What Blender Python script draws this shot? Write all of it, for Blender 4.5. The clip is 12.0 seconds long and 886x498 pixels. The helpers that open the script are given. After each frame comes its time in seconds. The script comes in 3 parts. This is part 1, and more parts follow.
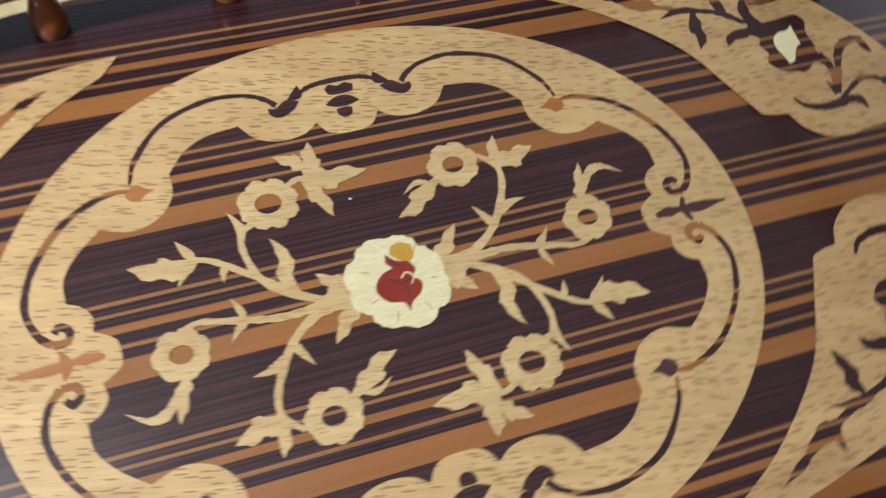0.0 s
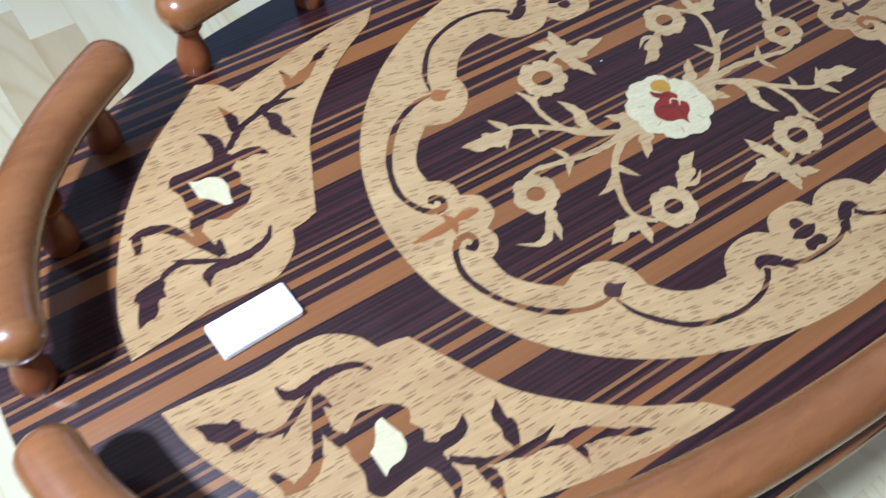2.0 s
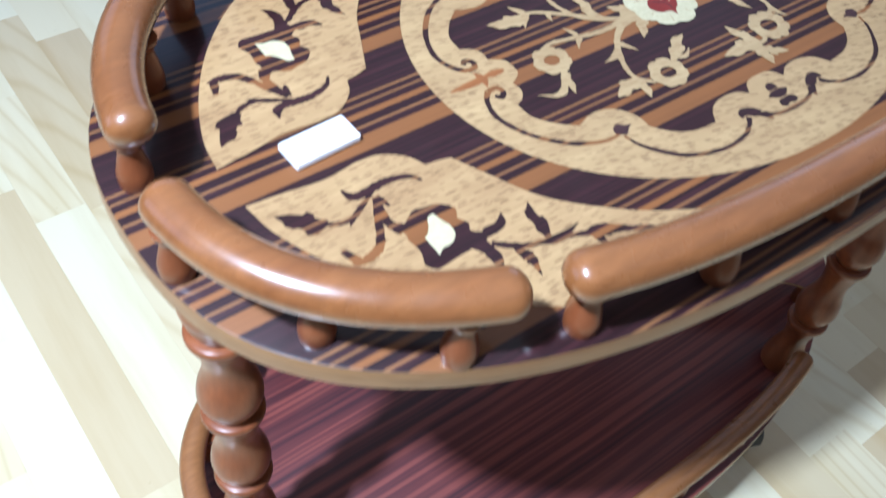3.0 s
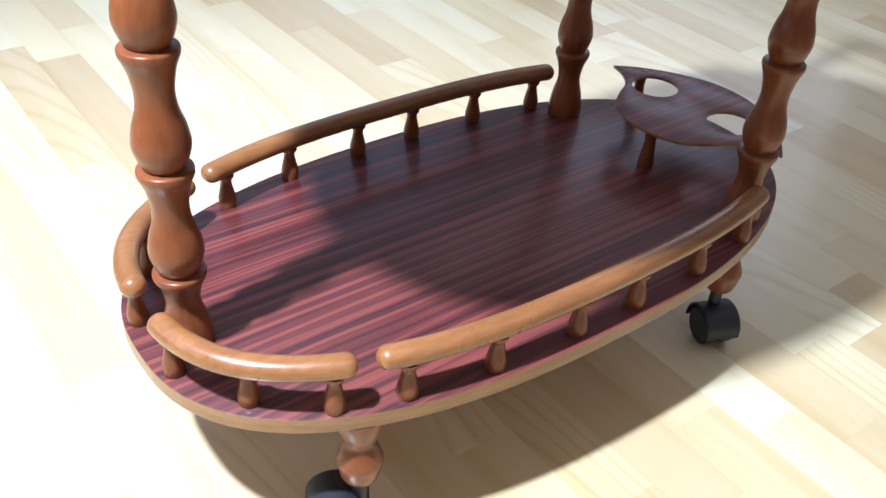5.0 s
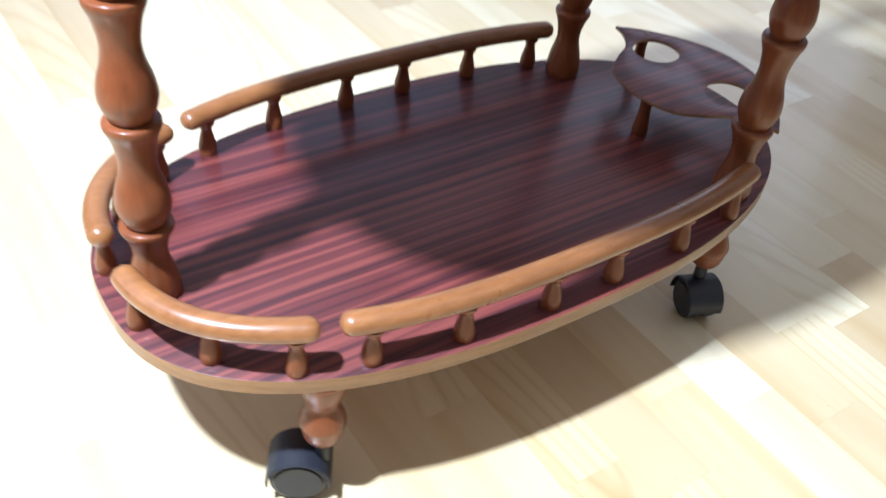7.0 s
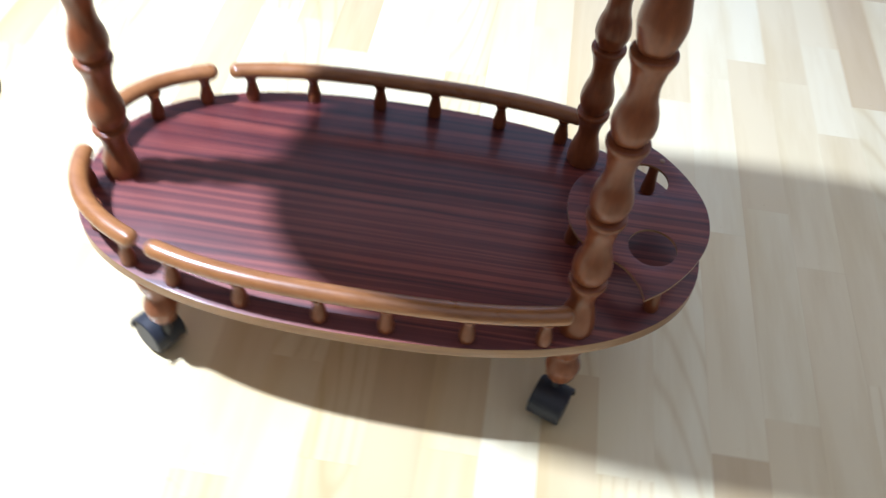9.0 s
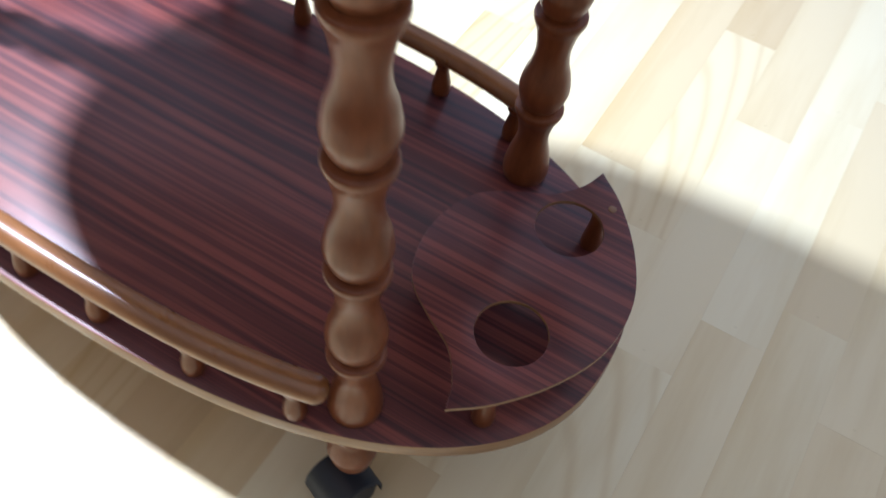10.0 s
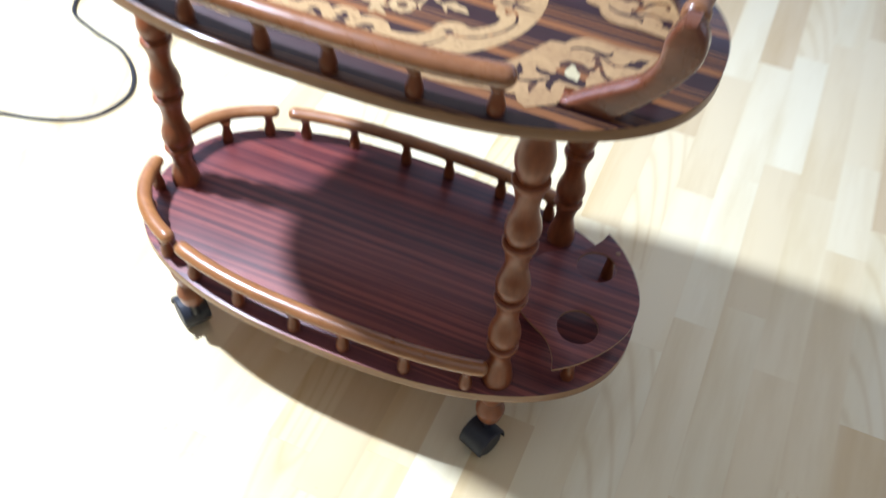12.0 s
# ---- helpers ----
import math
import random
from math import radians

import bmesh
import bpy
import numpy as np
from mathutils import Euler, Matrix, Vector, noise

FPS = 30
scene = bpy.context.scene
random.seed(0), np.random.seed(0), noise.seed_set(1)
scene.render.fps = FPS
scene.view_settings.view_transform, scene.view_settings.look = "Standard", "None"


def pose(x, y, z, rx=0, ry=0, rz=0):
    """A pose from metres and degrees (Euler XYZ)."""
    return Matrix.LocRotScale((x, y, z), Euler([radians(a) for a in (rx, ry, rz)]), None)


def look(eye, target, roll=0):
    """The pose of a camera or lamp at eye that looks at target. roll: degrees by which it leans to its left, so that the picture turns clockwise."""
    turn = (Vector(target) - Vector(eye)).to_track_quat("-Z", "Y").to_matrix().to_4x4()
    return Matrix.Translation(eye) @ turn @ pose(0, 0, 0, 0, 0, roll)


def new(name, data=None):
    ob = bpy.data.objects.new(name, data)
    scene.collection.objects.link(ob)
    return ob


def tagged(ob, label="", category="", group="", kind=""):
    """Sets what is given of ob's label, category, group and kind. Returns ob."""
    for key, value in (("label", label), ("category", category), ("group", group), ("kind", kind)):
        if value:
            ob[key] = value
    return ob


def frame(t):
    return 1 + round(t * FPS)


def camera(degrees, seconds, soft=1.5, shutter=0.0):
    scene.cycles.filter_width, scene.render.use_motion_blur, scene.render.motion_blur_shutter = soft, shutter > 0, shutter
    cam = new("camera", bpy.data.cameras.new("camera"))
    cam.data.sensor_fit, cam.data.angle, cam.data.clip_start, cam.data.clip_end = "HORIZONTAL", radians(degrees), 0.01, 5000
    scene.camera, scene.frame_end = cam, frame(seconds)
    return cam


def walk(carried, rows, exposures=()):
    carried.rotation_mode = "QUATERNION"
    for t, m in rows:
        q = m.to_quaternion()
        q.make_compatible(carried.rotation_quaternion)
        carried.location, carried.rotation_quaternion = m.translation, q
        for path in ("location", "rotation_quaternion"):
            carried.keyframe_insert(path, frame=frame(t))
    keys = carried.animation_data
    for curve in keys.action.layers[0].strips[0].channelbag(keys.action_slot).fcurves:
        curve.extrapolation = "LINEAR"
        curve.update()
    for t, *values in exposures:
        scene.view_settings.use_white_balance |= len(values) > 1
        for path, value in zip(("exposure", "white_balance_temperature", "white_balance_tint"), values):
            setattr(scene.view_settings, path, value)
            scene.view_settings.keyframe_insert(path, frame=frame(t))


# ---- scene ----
cam = camera(51.09, 12.0, soft=1.5, shutter=0.55)


def view(x, y, z, yaw, pitch, roll):
    """A camera pose: yaw to the left from +y, pitch up, roll, in degrees."""
    a, b = radians(yaw), radians(pitch)
    ahead = Vector((-math.sin(a) * math.cos(b), math.cos(a) * math.cos(b), math.sin(b)))
    return look((x, y, z), Vector((x, y, z)) + ahead, roll)


LOW, GAP = 0.159, 0.450          # heights of the lower tray and of the upper tray above it
HIGH = LOW + GAP

PATH = [
    (0.0, -0.0821, -0.1432, 0.8309, -34.42, -64.00, 17.73),
    (0.5, -0.1425, -0.1837, 0.8093, -34.76, -57.85, 7.50),
    (1.0, -0.1908, -0.1905, 0.8051, -35.83, -56.15, 5.68),
    (1.5, -0.2549, -0.1878, 0.8128, -40.84, -55.99, 6.80),
    (2.0, -0.3128, -0.1952, 0.8153, -40.14, -56.43, 6.38),
    (2.5, -0.3566, -0.2202, 0.8213, -39.08, -55.07, 5.65),
    (3.0, -0.4255, -0.2871, 0.7987, -43.40, -51.57, 8.91),
    (3.1, -0.4302, -0.2994, 0.7967, -42.40, -52.23, 10.09),
    (3.3, -0.4341, -0.3504, 0.7654, -37.52, -50.07, 8.69),
    (3.5, -0.4307, -0.3983, 0.7226, -35.33, -47.84, 7.56),
    (3.7, -0.4449, -0.4408, 0.6586, -36.31, -43.82, 7.62),
    (5.3, -0.5200, -0.5730, 0.5190, -38.81, -35.91, 3.73),
    (5.5, -0.5228, -0.5733, 0.5200, -37.81, -35.80, 3.47),
    (6.0, -0.5311, -0.5797, 0.5227, -39.02, -36.95, 5.05),
    (6.5, -0.5304, -0.5857, 0.5226, -38.57, -36.96, 4.86),
    (7.0, -0.4759, -0.5660, 0.5311, -38.37, -40.12, 6.91),
    (7.2, -0.4285, -0.5494, 0.6001, -35.86, -43.50, 7.71),
    (8.8, 0.0450, -0.7966, 0.8163, 0.94, -46.15, 1.54),
    (9.0, 0.1126, -0.7465, 0.7853, 3.56, -48.50, 5.93),
    (9.5, 0.2703, -0.5640, 0.7070, 12.31, -50.29, 6.81),
    (10.0, 0.3844, -0.3815, 0.5988, 24.15, -53.77, 8.31),
    (10.5, 0.4140, -0.3582, 0.5763, 29.83, -54.29, 6.07),
    (11.0, 0.4136, -0.3696, 0.5934, 30.60, -54.49, 5.61),
    (11.5, 0.4127, -0.5195, 0.7714, 27.94, -54.04, 3.97),
    (12.0, 0.3674, -0.7729, 0.9938, 19.80, -49.13, 4.67),
]
walk(cam, [(t, view(x, y, z + LOW, *turn)) for t, x, y, z, *turn in PATH],
     [(0.0, -0.42, 6280, 9), (0.6, -0.26, 5220, 10), (2.0, -0.40, 5120, 11), (2.6, -0.34, 5120, 11), (3.1, -0.12, 4950, 11), (3.6, 0.25, 4600, 4), (5.3, 0.42, 5650, 16), (6.0, 0.48, 5500, 16), (9.0, 0.48, 5450, 16), (12.0, 0.44, 5500, 15)])

# ---- light ----
world = bpy.data.worlds.new("world")
scene.world = world
world.use_nodes = True
world.node_tree.nodes["Background"].inputs[0].default_value = (0.75, 0.85, 1.0, 1)
world.node_tree.nodes["Background"].inputs[1].default_value = 0.3

key = new("ceiling_spot", bpy.data.lights.new("ceiling_spot", "SPOT"))
key.matrix_world = look((-0.98, -0.13, 1.89), (-0.42, 0.04, 0.0))
key.data.spot_size, key.data.spot_blend = radians(89), 1.0
key.data.energy, key.data.shadow_soft_size, key.data.color = 282, 0.05, (0.94, 0.97, 1.0)

# unseen fill over the whole ceiling, added to lift the shaded parts
glow = new("ambient_fill", bpy.data.lights.new("ambient_fill", "AREA"))
glow.location = (0.4, 0.0, 2.66)
glow.data.shape, glow.data.size, glow.data.size_y = "RECTANGLE", 5.6, 5.6
glow.data.energy, glow.data.color = 30, (1.0, 0.935, 0.915)

# added cool fill lamps in openings of the north, east and west walls
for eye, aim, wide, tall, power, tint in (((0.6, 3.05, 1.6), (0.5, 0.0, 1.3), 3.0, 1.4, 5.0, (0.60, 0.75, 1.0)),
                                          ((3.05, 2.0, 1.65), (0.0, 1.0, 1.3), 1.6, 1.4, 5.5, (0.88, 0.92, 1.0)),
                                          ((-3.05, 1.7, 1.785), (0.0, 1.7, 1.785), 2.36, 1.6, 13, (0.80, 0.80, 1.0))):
    side_lamp = new("side_fill", bpy.data.lights.new("side_fill", "AREA"))
    side_lamp.matrix_world = look(eye, aim)
    side_lamp.data.shape, side_lamp.data.size, side_lamp.data.size_y = "RECTANGLE", wide, tall
    side_lamp.data.energy, side_lamp.data.color = power, tint


# ---- materials ----
def material(name, rough=0.5, coat=0.0):
    """A node material; returns it, its tree and its shader."""
    m = bpy.data.materials.new(name)
    m.use_nodes = True
    tree = m.node_tree
    shader = tree.nodes["Principled BSDF"]
    shader.inputs["Roughness"].default_value = rough
    shader.inputs["Coat Weight"].default_value = coat
    shader.inputs["Coat Roughness"].default_value = 0.12
    return m, tree, shader


def node(tree, kind, **inputs):
    n = tree.nodes.new(kind)
    for key_name, value in inputs.items():
        n.inputs[key_name.replace("_", " ")].default_value = value
    return n


def coords(tree, scale, turn=(0, 0, 0), source="Object"):
    c = tree.nodes.new("ShaderNodeTexCoord")
    m = tree.nodes.new("ShaderNodeMapping")
    m.inputs["Rotation"].default_value = turn
    tree.links.new(c.outputs[source], m.inputs["Vector"])
    k = tree.nodes.new("ShaderNodeMapping")
    k.inputs["Scale"].default_value, k.inputs["Location"].default_value = scale, (0.37, 0.21, 0.43)
    tree.links.new(m.outputs["Vector"], k.inputs["Vector"])
    return k.outputs["Vector"]


def noise_of(tree, vector, scale=1.0, detail=3.0, rough=0.55):
    n = node(tree, "ShaderNodeTexNoise", Scale=scale, Detail=detail, Roughness=rough)
    tree.links.new(vector, n.inputs["Vector"])
    return n.outputs["Fac"]


def ramp(tree, fac, stops, constant=False):
    r = tree.nodes.new("ShaderNodeValToRGB")
    e = r.color_ramp.elements
    r.color_ramp.interpolation = "CONSTANT" if constant else "LINEAR"
    while len(e) < len(stops):
        e.new(0.5)
    for slot, (at, colour) in zip(e, stops):
        slot.position, slot.color = at, (*colour, 1) if len(colour) == 3 else colour
    tree.links.new(fac, r.inputs["Fac"])
    return r.outputs["Color"]


def mix(tree, kind, fac, a, b):
    n = tree.nodes.new("ShaderNodeMix")
    n.data_type, n.blend_type = "RGBA", kind
    for value, slot in ((fac, n.inputs[0]), (a, n.inputs[6]), (b, n.inputs[7])):
        if isinstance(value, (int, float)):
            slot.default_value = value
        elif isinstance(value, tuple):
            slot.default_value = (*value, 1)
        else:
            tree.links.new(value, slot)
    return n.outputs[2]


def maths(tree, op, a, b=0.0):
    n = tree.nodes.new("ShaderNodeMath")
    n.operation = op
    for value, slot in ((a, n.inputs[0]), (b, n.inputs[1])):
        if isinstance(value, (int, float)):
            slot.default_value = value
        else:
            tree.links.new(value, slot)
    return n.outputs[0]


def relief(tree, shader, height, strength=0.1, distance=0.001):
    b = node(tree, "ShaderNodeBump", Strength=strength, Distance=distance)
    tree.links.new(height, b.inputs["Height"])
    tree.links.new(b.outputs["Normal"], shader.inputs["Normal"])


def srgb(r, g, b):
    return tuple(((c / 255 + 0.055) / 1.055) ** 2.4 if c > 10 else c / 3294.6 for c in (r, g, b))


def striped_veneer(name, dark, mid, light, period):
    """Straight-grained red veneer: soft dark and light stripes along x, slightly wavy."""
    m, tree, shader = material(name, 0.40, 0.36)
    shader.inputs["Coat Roughness"].default_value = 0.22
    shader.inputs["Specular IOR Level"].default_value = 0.5
    sep = tree.nodes.new("ShaderNodeSeparateXYZ")
    tree.links.new(coords(tree, (1, 1, 1)), sep.inputs[0])
    sway = noise_of(tree, coords(tree, (7, 14, 1)), 1.0, 1.5)
    across = maths(tree, "ADD", sep.outputs[1], maths(tree, "MULTIPLY", sway, 0.0050))
    put = tree.nodes.new("ShaderNodeCombineXYZ")
    tree.links.new(maths(tree, "MULTIPLY", sep.outputs[0], 0.9), put.inputs[0])
    tree.links.new(maths(tree, "MULTIPLY", across, 1 / period), put.inputs[1])
    broad = noise_of(tree, put.outputs[0], 1.0, 1.0, 0.5)
    thin = noise_of(tree, put.outputs[0], 2.3, 2.0, 0.55)
    both = maths(tree, "ADD", maths(tree, "MULTIPLY", broad, 0.58), maths(tree, "MULTIPLY", thin, 0.42))
    base = ramp(tree, both, [(0.0, dark), (0.40, dark), (0.47, mid), (0.51, mid), (0.57, light), (1.0, light)])
    grain = noise_of(tree, coords(tree, (8, 1100, 1)), 1.0, 2.0, 0.6)
    patch = noise_of(tree, coords(tree, (9, 9, 9)), 1.0, 3.0)
    colour = mix(tree, "MULTIPLY", 1.0, base, ramp(tree, grain, [(0.3, (0.78, 0.75, 0.75)), (0.7, (1.10, 1.08, 1.08))]))
    colour = mix(tree, "MULTIPLY", 1.0, colour, ramp(tree, patch, [(0.3, (0.88, 0.88, 0.90)), (0.7, (1.08, 1.06, 1.04))]))
    tree.links.new(colour, shader.inputs["Base Color"])
    smear = noise_of(tree, coords(tree, (22, 22, 22)), 1.0, 4.0)
    tree.links.new(ramp(tree, smear, [(0.3, (0.50,) * 3), (0.7, (0.60,) * 3)]), shader.inputs["Roughness"])
    ripple = noise_of(tree, coords(tree, (3, 70, 1)), 1.0, 2.0)
    relief(tree, shader, ripple, 0.05, 0.0006)
    return m


def flecked_veneer(name, light, dark, fleck, turn):
    """Pale veneer with short dark flecks along x."""
    m, tree, shader = material(name, 0.40, 0.5)
    shader.inputs["Specular IOR Level"].default_value = 0.5
    v = node(tree, "ShaderNodeTexVoronoi", Scale=1.0, Randomness=1.0)
    tree.links.new(coords(tree, (105, 800, 1), (0, 0, radians(turn))), v.inputs["Vector"])
    size = tree.nodes.new("ShaderNodeSeparateColor")
    tree.links.new(v.outputs["Color"], size.inputs[0])
    spot = maths(tree, "MULTIPLY", maths(tree, "LESS_THAN", v.outputs["Distance"], 0.34), maths(tree, "GREATER_THAN", size.outputs[0], 0.30))
    tone = noise_of(tree, coords(tree, (18, 60, 1), (0, 0, radians(turn))), 1.0, 4.0)
    grain = noise_of(tree, coords(tree, (40, 900, 1), (0, 0, radians(turn))), 1.0, 2.0)
    base = ramp(tree, tone, [(0.3, dark), (0.7, light)])
    base = mix(tree, "MULTIPLY", 1.0, base, ramp(tree, grain, [(0.3, (0.86, 0.84, 0.8)), (0.7, (1.05, 1.05, 1.05))]))
    tree.links.new(mix(tree, "MIX", maths(tree, "MULTIPLY", spot, 0.66), base, fleck), shader.inputs["Base Color"])
    relief(tree, shader, grain, 0.05, 0.0003)
    return m


def plain_wood(name, a, b, rough=0.35, coat=0.3, scale=(6, 60, 60), bump=0.05):
    """Stained and lacquered wood; the grain runs along x of the piece."""
    m, tree, shader = material(name, rough, coat)
    tone = noise_of(tree, coords(tree, scale), 1.0, 4.0, 0.6)
    fine = noise_of(tree, coords(tree, tuple(c * 7 for c in scale)), 1.0, 3.0, 0.6)
    info = tree.nodes.new("ShaderNodeObjectInfo")
    colour = ramp(tree, tone, [(0.28, a), (0.72, b)])
    colour = mix(tree, "MULTIPLY", 1.0, colour, ramp(tree, fine, [(0.3, (0.82, 0.80, 0.78)), (0.7, (1.08, 1.08, 1.08))]))
    colour = mix(tree, "MULTIPLY", 1.0, colour, ramp(tree, info.outputs["Random"], [(0.0, (0.9, 0.88, 0.86)), (1.0, (1.08, 1.08, 1.06))]))
    tree.links.new(colour, shader.inputs["Base Color"])
    smear = noise_of(tree, coords(tree, (45, 45, 45)), 1.0, 3.0)
    tree.links.new(ramp(tree, smear, [(0.3, (rough - 0.06,) * 3), (0.7, (rough + 0.09,) * 3)]), shader.inputs["Roughness"])
    relief(tree, shader, fine, bump, 0.0005)
    return m


def floor_wood(name):
    """Pale lacquered maple strips, each a shade of its own; the grain runs along y."""
    m, tree, shader = material(name, 0.34, 0.45)
    info = tree.nodes.new("ShaderNodeObjectInfo")
    geo = tree.nodes.new("ShaderNodeNewGeometry")
    chance = maths(tree, "FRACT", maths(tree, "ADD", info.outputs["Random"], geo.outputs["Random Per Island"]))
    shift = tree.nodes.new("ShaderNodeVectorMath")
    shift.operation = "ADD"
    push = tree.nodes.new("ShaderNodeCombineXYZ")
    tree.links.new(maths(tree, "MULTIPLY", chance, 37.0), push.inputs[2])
    tree.links.new(coords(tree, (15, 1.6, 1)), shift.inputs[0])
    tree.links.new(push.outputs[0], shift.inputs[1])
    tone = noise_of(tree, shift.outputs[0], 1.0, 5.0, 0.62)
    wave = node(tree, "ShaderNodeTexWave", Scale=0.16, Distortion=7.0, Detail=1.0)
    wave.bands_direction = "X"
    tree.links.new(shift.outputs[0], wave.inputs["Vector"])
    shade = ramp(tree, chance, [(0.0, (0.60, 0.475, 0.27)), (0.2, (0.69, 0.58, 0.345)), (0.55, (0.775, 0.69, 0.445)), (1.0, (0.82, 0.77, 0.54))])
    colour = mix(tree, "MULTIPLY", 1.0, shade, ramp(tree, tone, [(0.28, (0.90, 0.85, 0.75)), (0.54, (1.02, 1.02, 1.02))]))
    arch = node(tree, "ShaderNodeTexWave", Scale=0.75, Distortion=1.3, Detail=2.0, Detail_Scale=0.8)
    arch.wave_type, arch.rings_direction = "RINGS", "Z"
    slide = tree.nodes.new("ShaderNodeCombineXYZ")
    tree.links.new(maths(tree, "SUBTRACT", maths(tree, "MULTIPLY", maths(tree, "FRACT", maths(tree, "MULTIPLY", chance, 7.3)), 6.0), 3.0), slide.inputs[1])
    moved = tree.nodes.new("ShaderNodeVectorMath")
    tree.links.new(coords(tree, (30, 4.2, 1)), moved.inputs[0])
    tree.links.new(slide.outputs[0], moved.inputs[1])
    tree.links.new(moved.outputs[0], arch.inputs["Vector"])
    some = maths(tree, "MULTIPLY", maths(tree, "GREATER_THAN", maths(tree, "FRACT", maths(tree, "MULTIPLY", chance, 13.7)), 0.78), 0.5)
    colour = mix(tree, "MULTIPLY", some, colour, ramp(tree, arch.outputs["Fac"], [(0.0, (0.82, 0.74, 0.60)), (0.16, (0.93, 0.90, 0.83)), (0.42, (0.99, 0.98, 0.97)), (1.0, (1.0, 1.0, 1.0))]))
    colour = mix(tree, "MULTIPLY", 1.0, colour, ramp(tree, wave.outputs["Fac"], [(0.0, (0.93, 0.88, 0.79)), (0.16, (0.99, 0.98, 0.96)), (1.0, (1.0, 1.0, 1.0))]))
    tree.links.new(colour, shader.inputs["Base Color"])
    smear = noise_of(tree, coords(tree, (6, 6, 6)), 1.0, 4.0)
    tree.links.new(ramp(tree, smear, [(0.3, (0.26,) * 3), (0.7, (0.42,) * 3)]), shader.inputs["Roughness"])
    return m


def plain(name, colour, rough=0.6, coat=0.0, grain=60.0, depth=0.03):
    m, tree, shader = material(name, rough, coat)
    tone = noise_of(tree, coords(tree, (grain,) * 3), 1.0, 4.0)
    tree.links.new(mix(tree, "MULTIPLY", 1.0, colour, ramp(tree, tone, [(0.3, (0.9, 0.9, 0.9)), (0.7, (1.06, 1.06, 1.06))])), shader.inputs["Base Color"])
    relief(tree, shader, tone, depth, 0.0005)
    return m


def repeating_veneer(name):
    """Laid-up veneer: the same run of tan and dark layers again and again across y."""
    m, tree, shader = material(name, 0.42, 0.55)
    shader.inputs["Specular IOR Level"].default_value = 0.35
    sep = tree.nodes.new("ShaderNodeSeparateXYZ")
    tree.links.new(coords(tree, (1, 1, 1), (0, 0, radians(0.6))), sep.inputs[0])
    wobble = noise_of(tree, coords(tree, (5, 40, 1)), 1.0, 2.0)
    across = maths(tree, "ADD", sep.outputs[1], maths(tree, "MULTIPLY", wobble, 0.0016))
    run = maths(tree, "FRACT", maths(tree, "ADD", maths(tree, "MULTIPLY", across, 1 / 0.0652), 6.926))
    tan, thin, deep = srgb(126, 82, 43), srgb(120, 84, 50), srgb(37, 18, 21)
    layers = [(0.0, tan), (0.081, deep), (0.150, thin), (0.178, deep), (0.258, tan), (0.318, deep), (0.384, thin), (0.408, deep), (0.464, thin), (0.490, deep), (0.919, tan)]
    base = ramp(tree, run, layers, True)
    soft = noise_of(tree, coords(tree, (2.5, 130, 1)), 1.0, 2.0, 0.5)
    grain = noise_of(tree, coords(tree, (8, 1300, 1)), 1.0, 2.0, 0.6)
    patch = noise_of(tree, coords(tree, (9, 9, 9)), 1.0, 3.0)
    is_dark = ramp(tree, run, [(at, (0.0,) * 3 if c is tan else (0.15,) * 3 if c is thin else (1.0,) * 3) for at, c in layers], True)
    drift = noise_of(tree, coords(tree, (1.5, 60, 1)), 1.0, 1.0)
    pores = maths(tree, "FRACT", maths(tree, "ADD", maths(tree, "MULTIPLY", across, 1 / 0.0024), maths(tree, "MULTIPLY", drift, 3.5)))
    pores = ramp(tree, pores, [(0.0, (0.50, 0.46, 0.50)), (0.3, (0.62, 0.56, 0.60)), (0.5, (2.6, 2.35, 2.25)), (0.72, (2.1, 1.85, 1.75)), (0.9, (0.50, 0.46, 0.50))])
    line = noise_of(tree, coords(tree, (1.0, 430, 1)), 1.0, 2.0, 0.65)
    line = ramp(tree, line, [(0.36, (0.55, 0.50, 0.54)), (0.50, (1.0, 0.92, 0.92)), (0.64, (2.3, 2.05, 1.95))])
    lines = mix(tree, "MIX", ramp(tree, soft, [(0.38, (0.15,) * 3), (0.62, (0.85,) * 3)]), pores, line)
    colour = mix(tree, "MIX", is_dark, base, mix(tree, "MULTIPLY", 1.0, base, lines))
    colour = mix(tree, "MULTIPLY", 1.0, colour, ramp(tree, soft, [(0.3, (0.90, 0.90, 0.92)), (0.7, (1.08, 1.07, 1.05))]))
    colour = mix(tree, "MULTIPLY", 1.0, colour, ramp(tree, grain, [(0.3, (0.88, 0.87, 0.87)), (0.7, (1.06, 1.05, 1.05))]))
    colour = mix(tree, "MULTIPLY", 1.0, colour, ramp(tree, patch, [(0.3, (0.9, 0.9, 0.92)), (0.7, (1.06, 1.05, 1.04))]))
    dust = node(tree, "ShaderNodeTexVoronoi", Scale=1.0, Randomness=1.0)
    tree.links.new(coords(tree, (46, 46, 1)), dust.inputs["Vector"])
    pick = tree.nodes.new("ShaderNodeSeparateColor")
    tree.links.new(dust.outputs["Color"], pick.inputs[0])
    speck = maths(tree, "MULTIPLY", maths(tree, "LESS_THAN", dust.outputs["Distance"], 0.022), maths(tree, "GREATER_THAN", pick.outputs[0], 0.72))
    colour = mix(tree, "MIX", speck, colour, (0.62, 0.62, 0.64))
    tree.links.new(colour, shader.inputs["Base Color"])
    smear = noise_of(tree, coords(tree, (30, 30, 30)), 1.0, 4.0)
    tree.links.new(ramp(tree, smear, [(0.3, (0.36,) * 3), (0.7, (0.48,) * 3)]), shader.inputs["Roughness"])
    return m


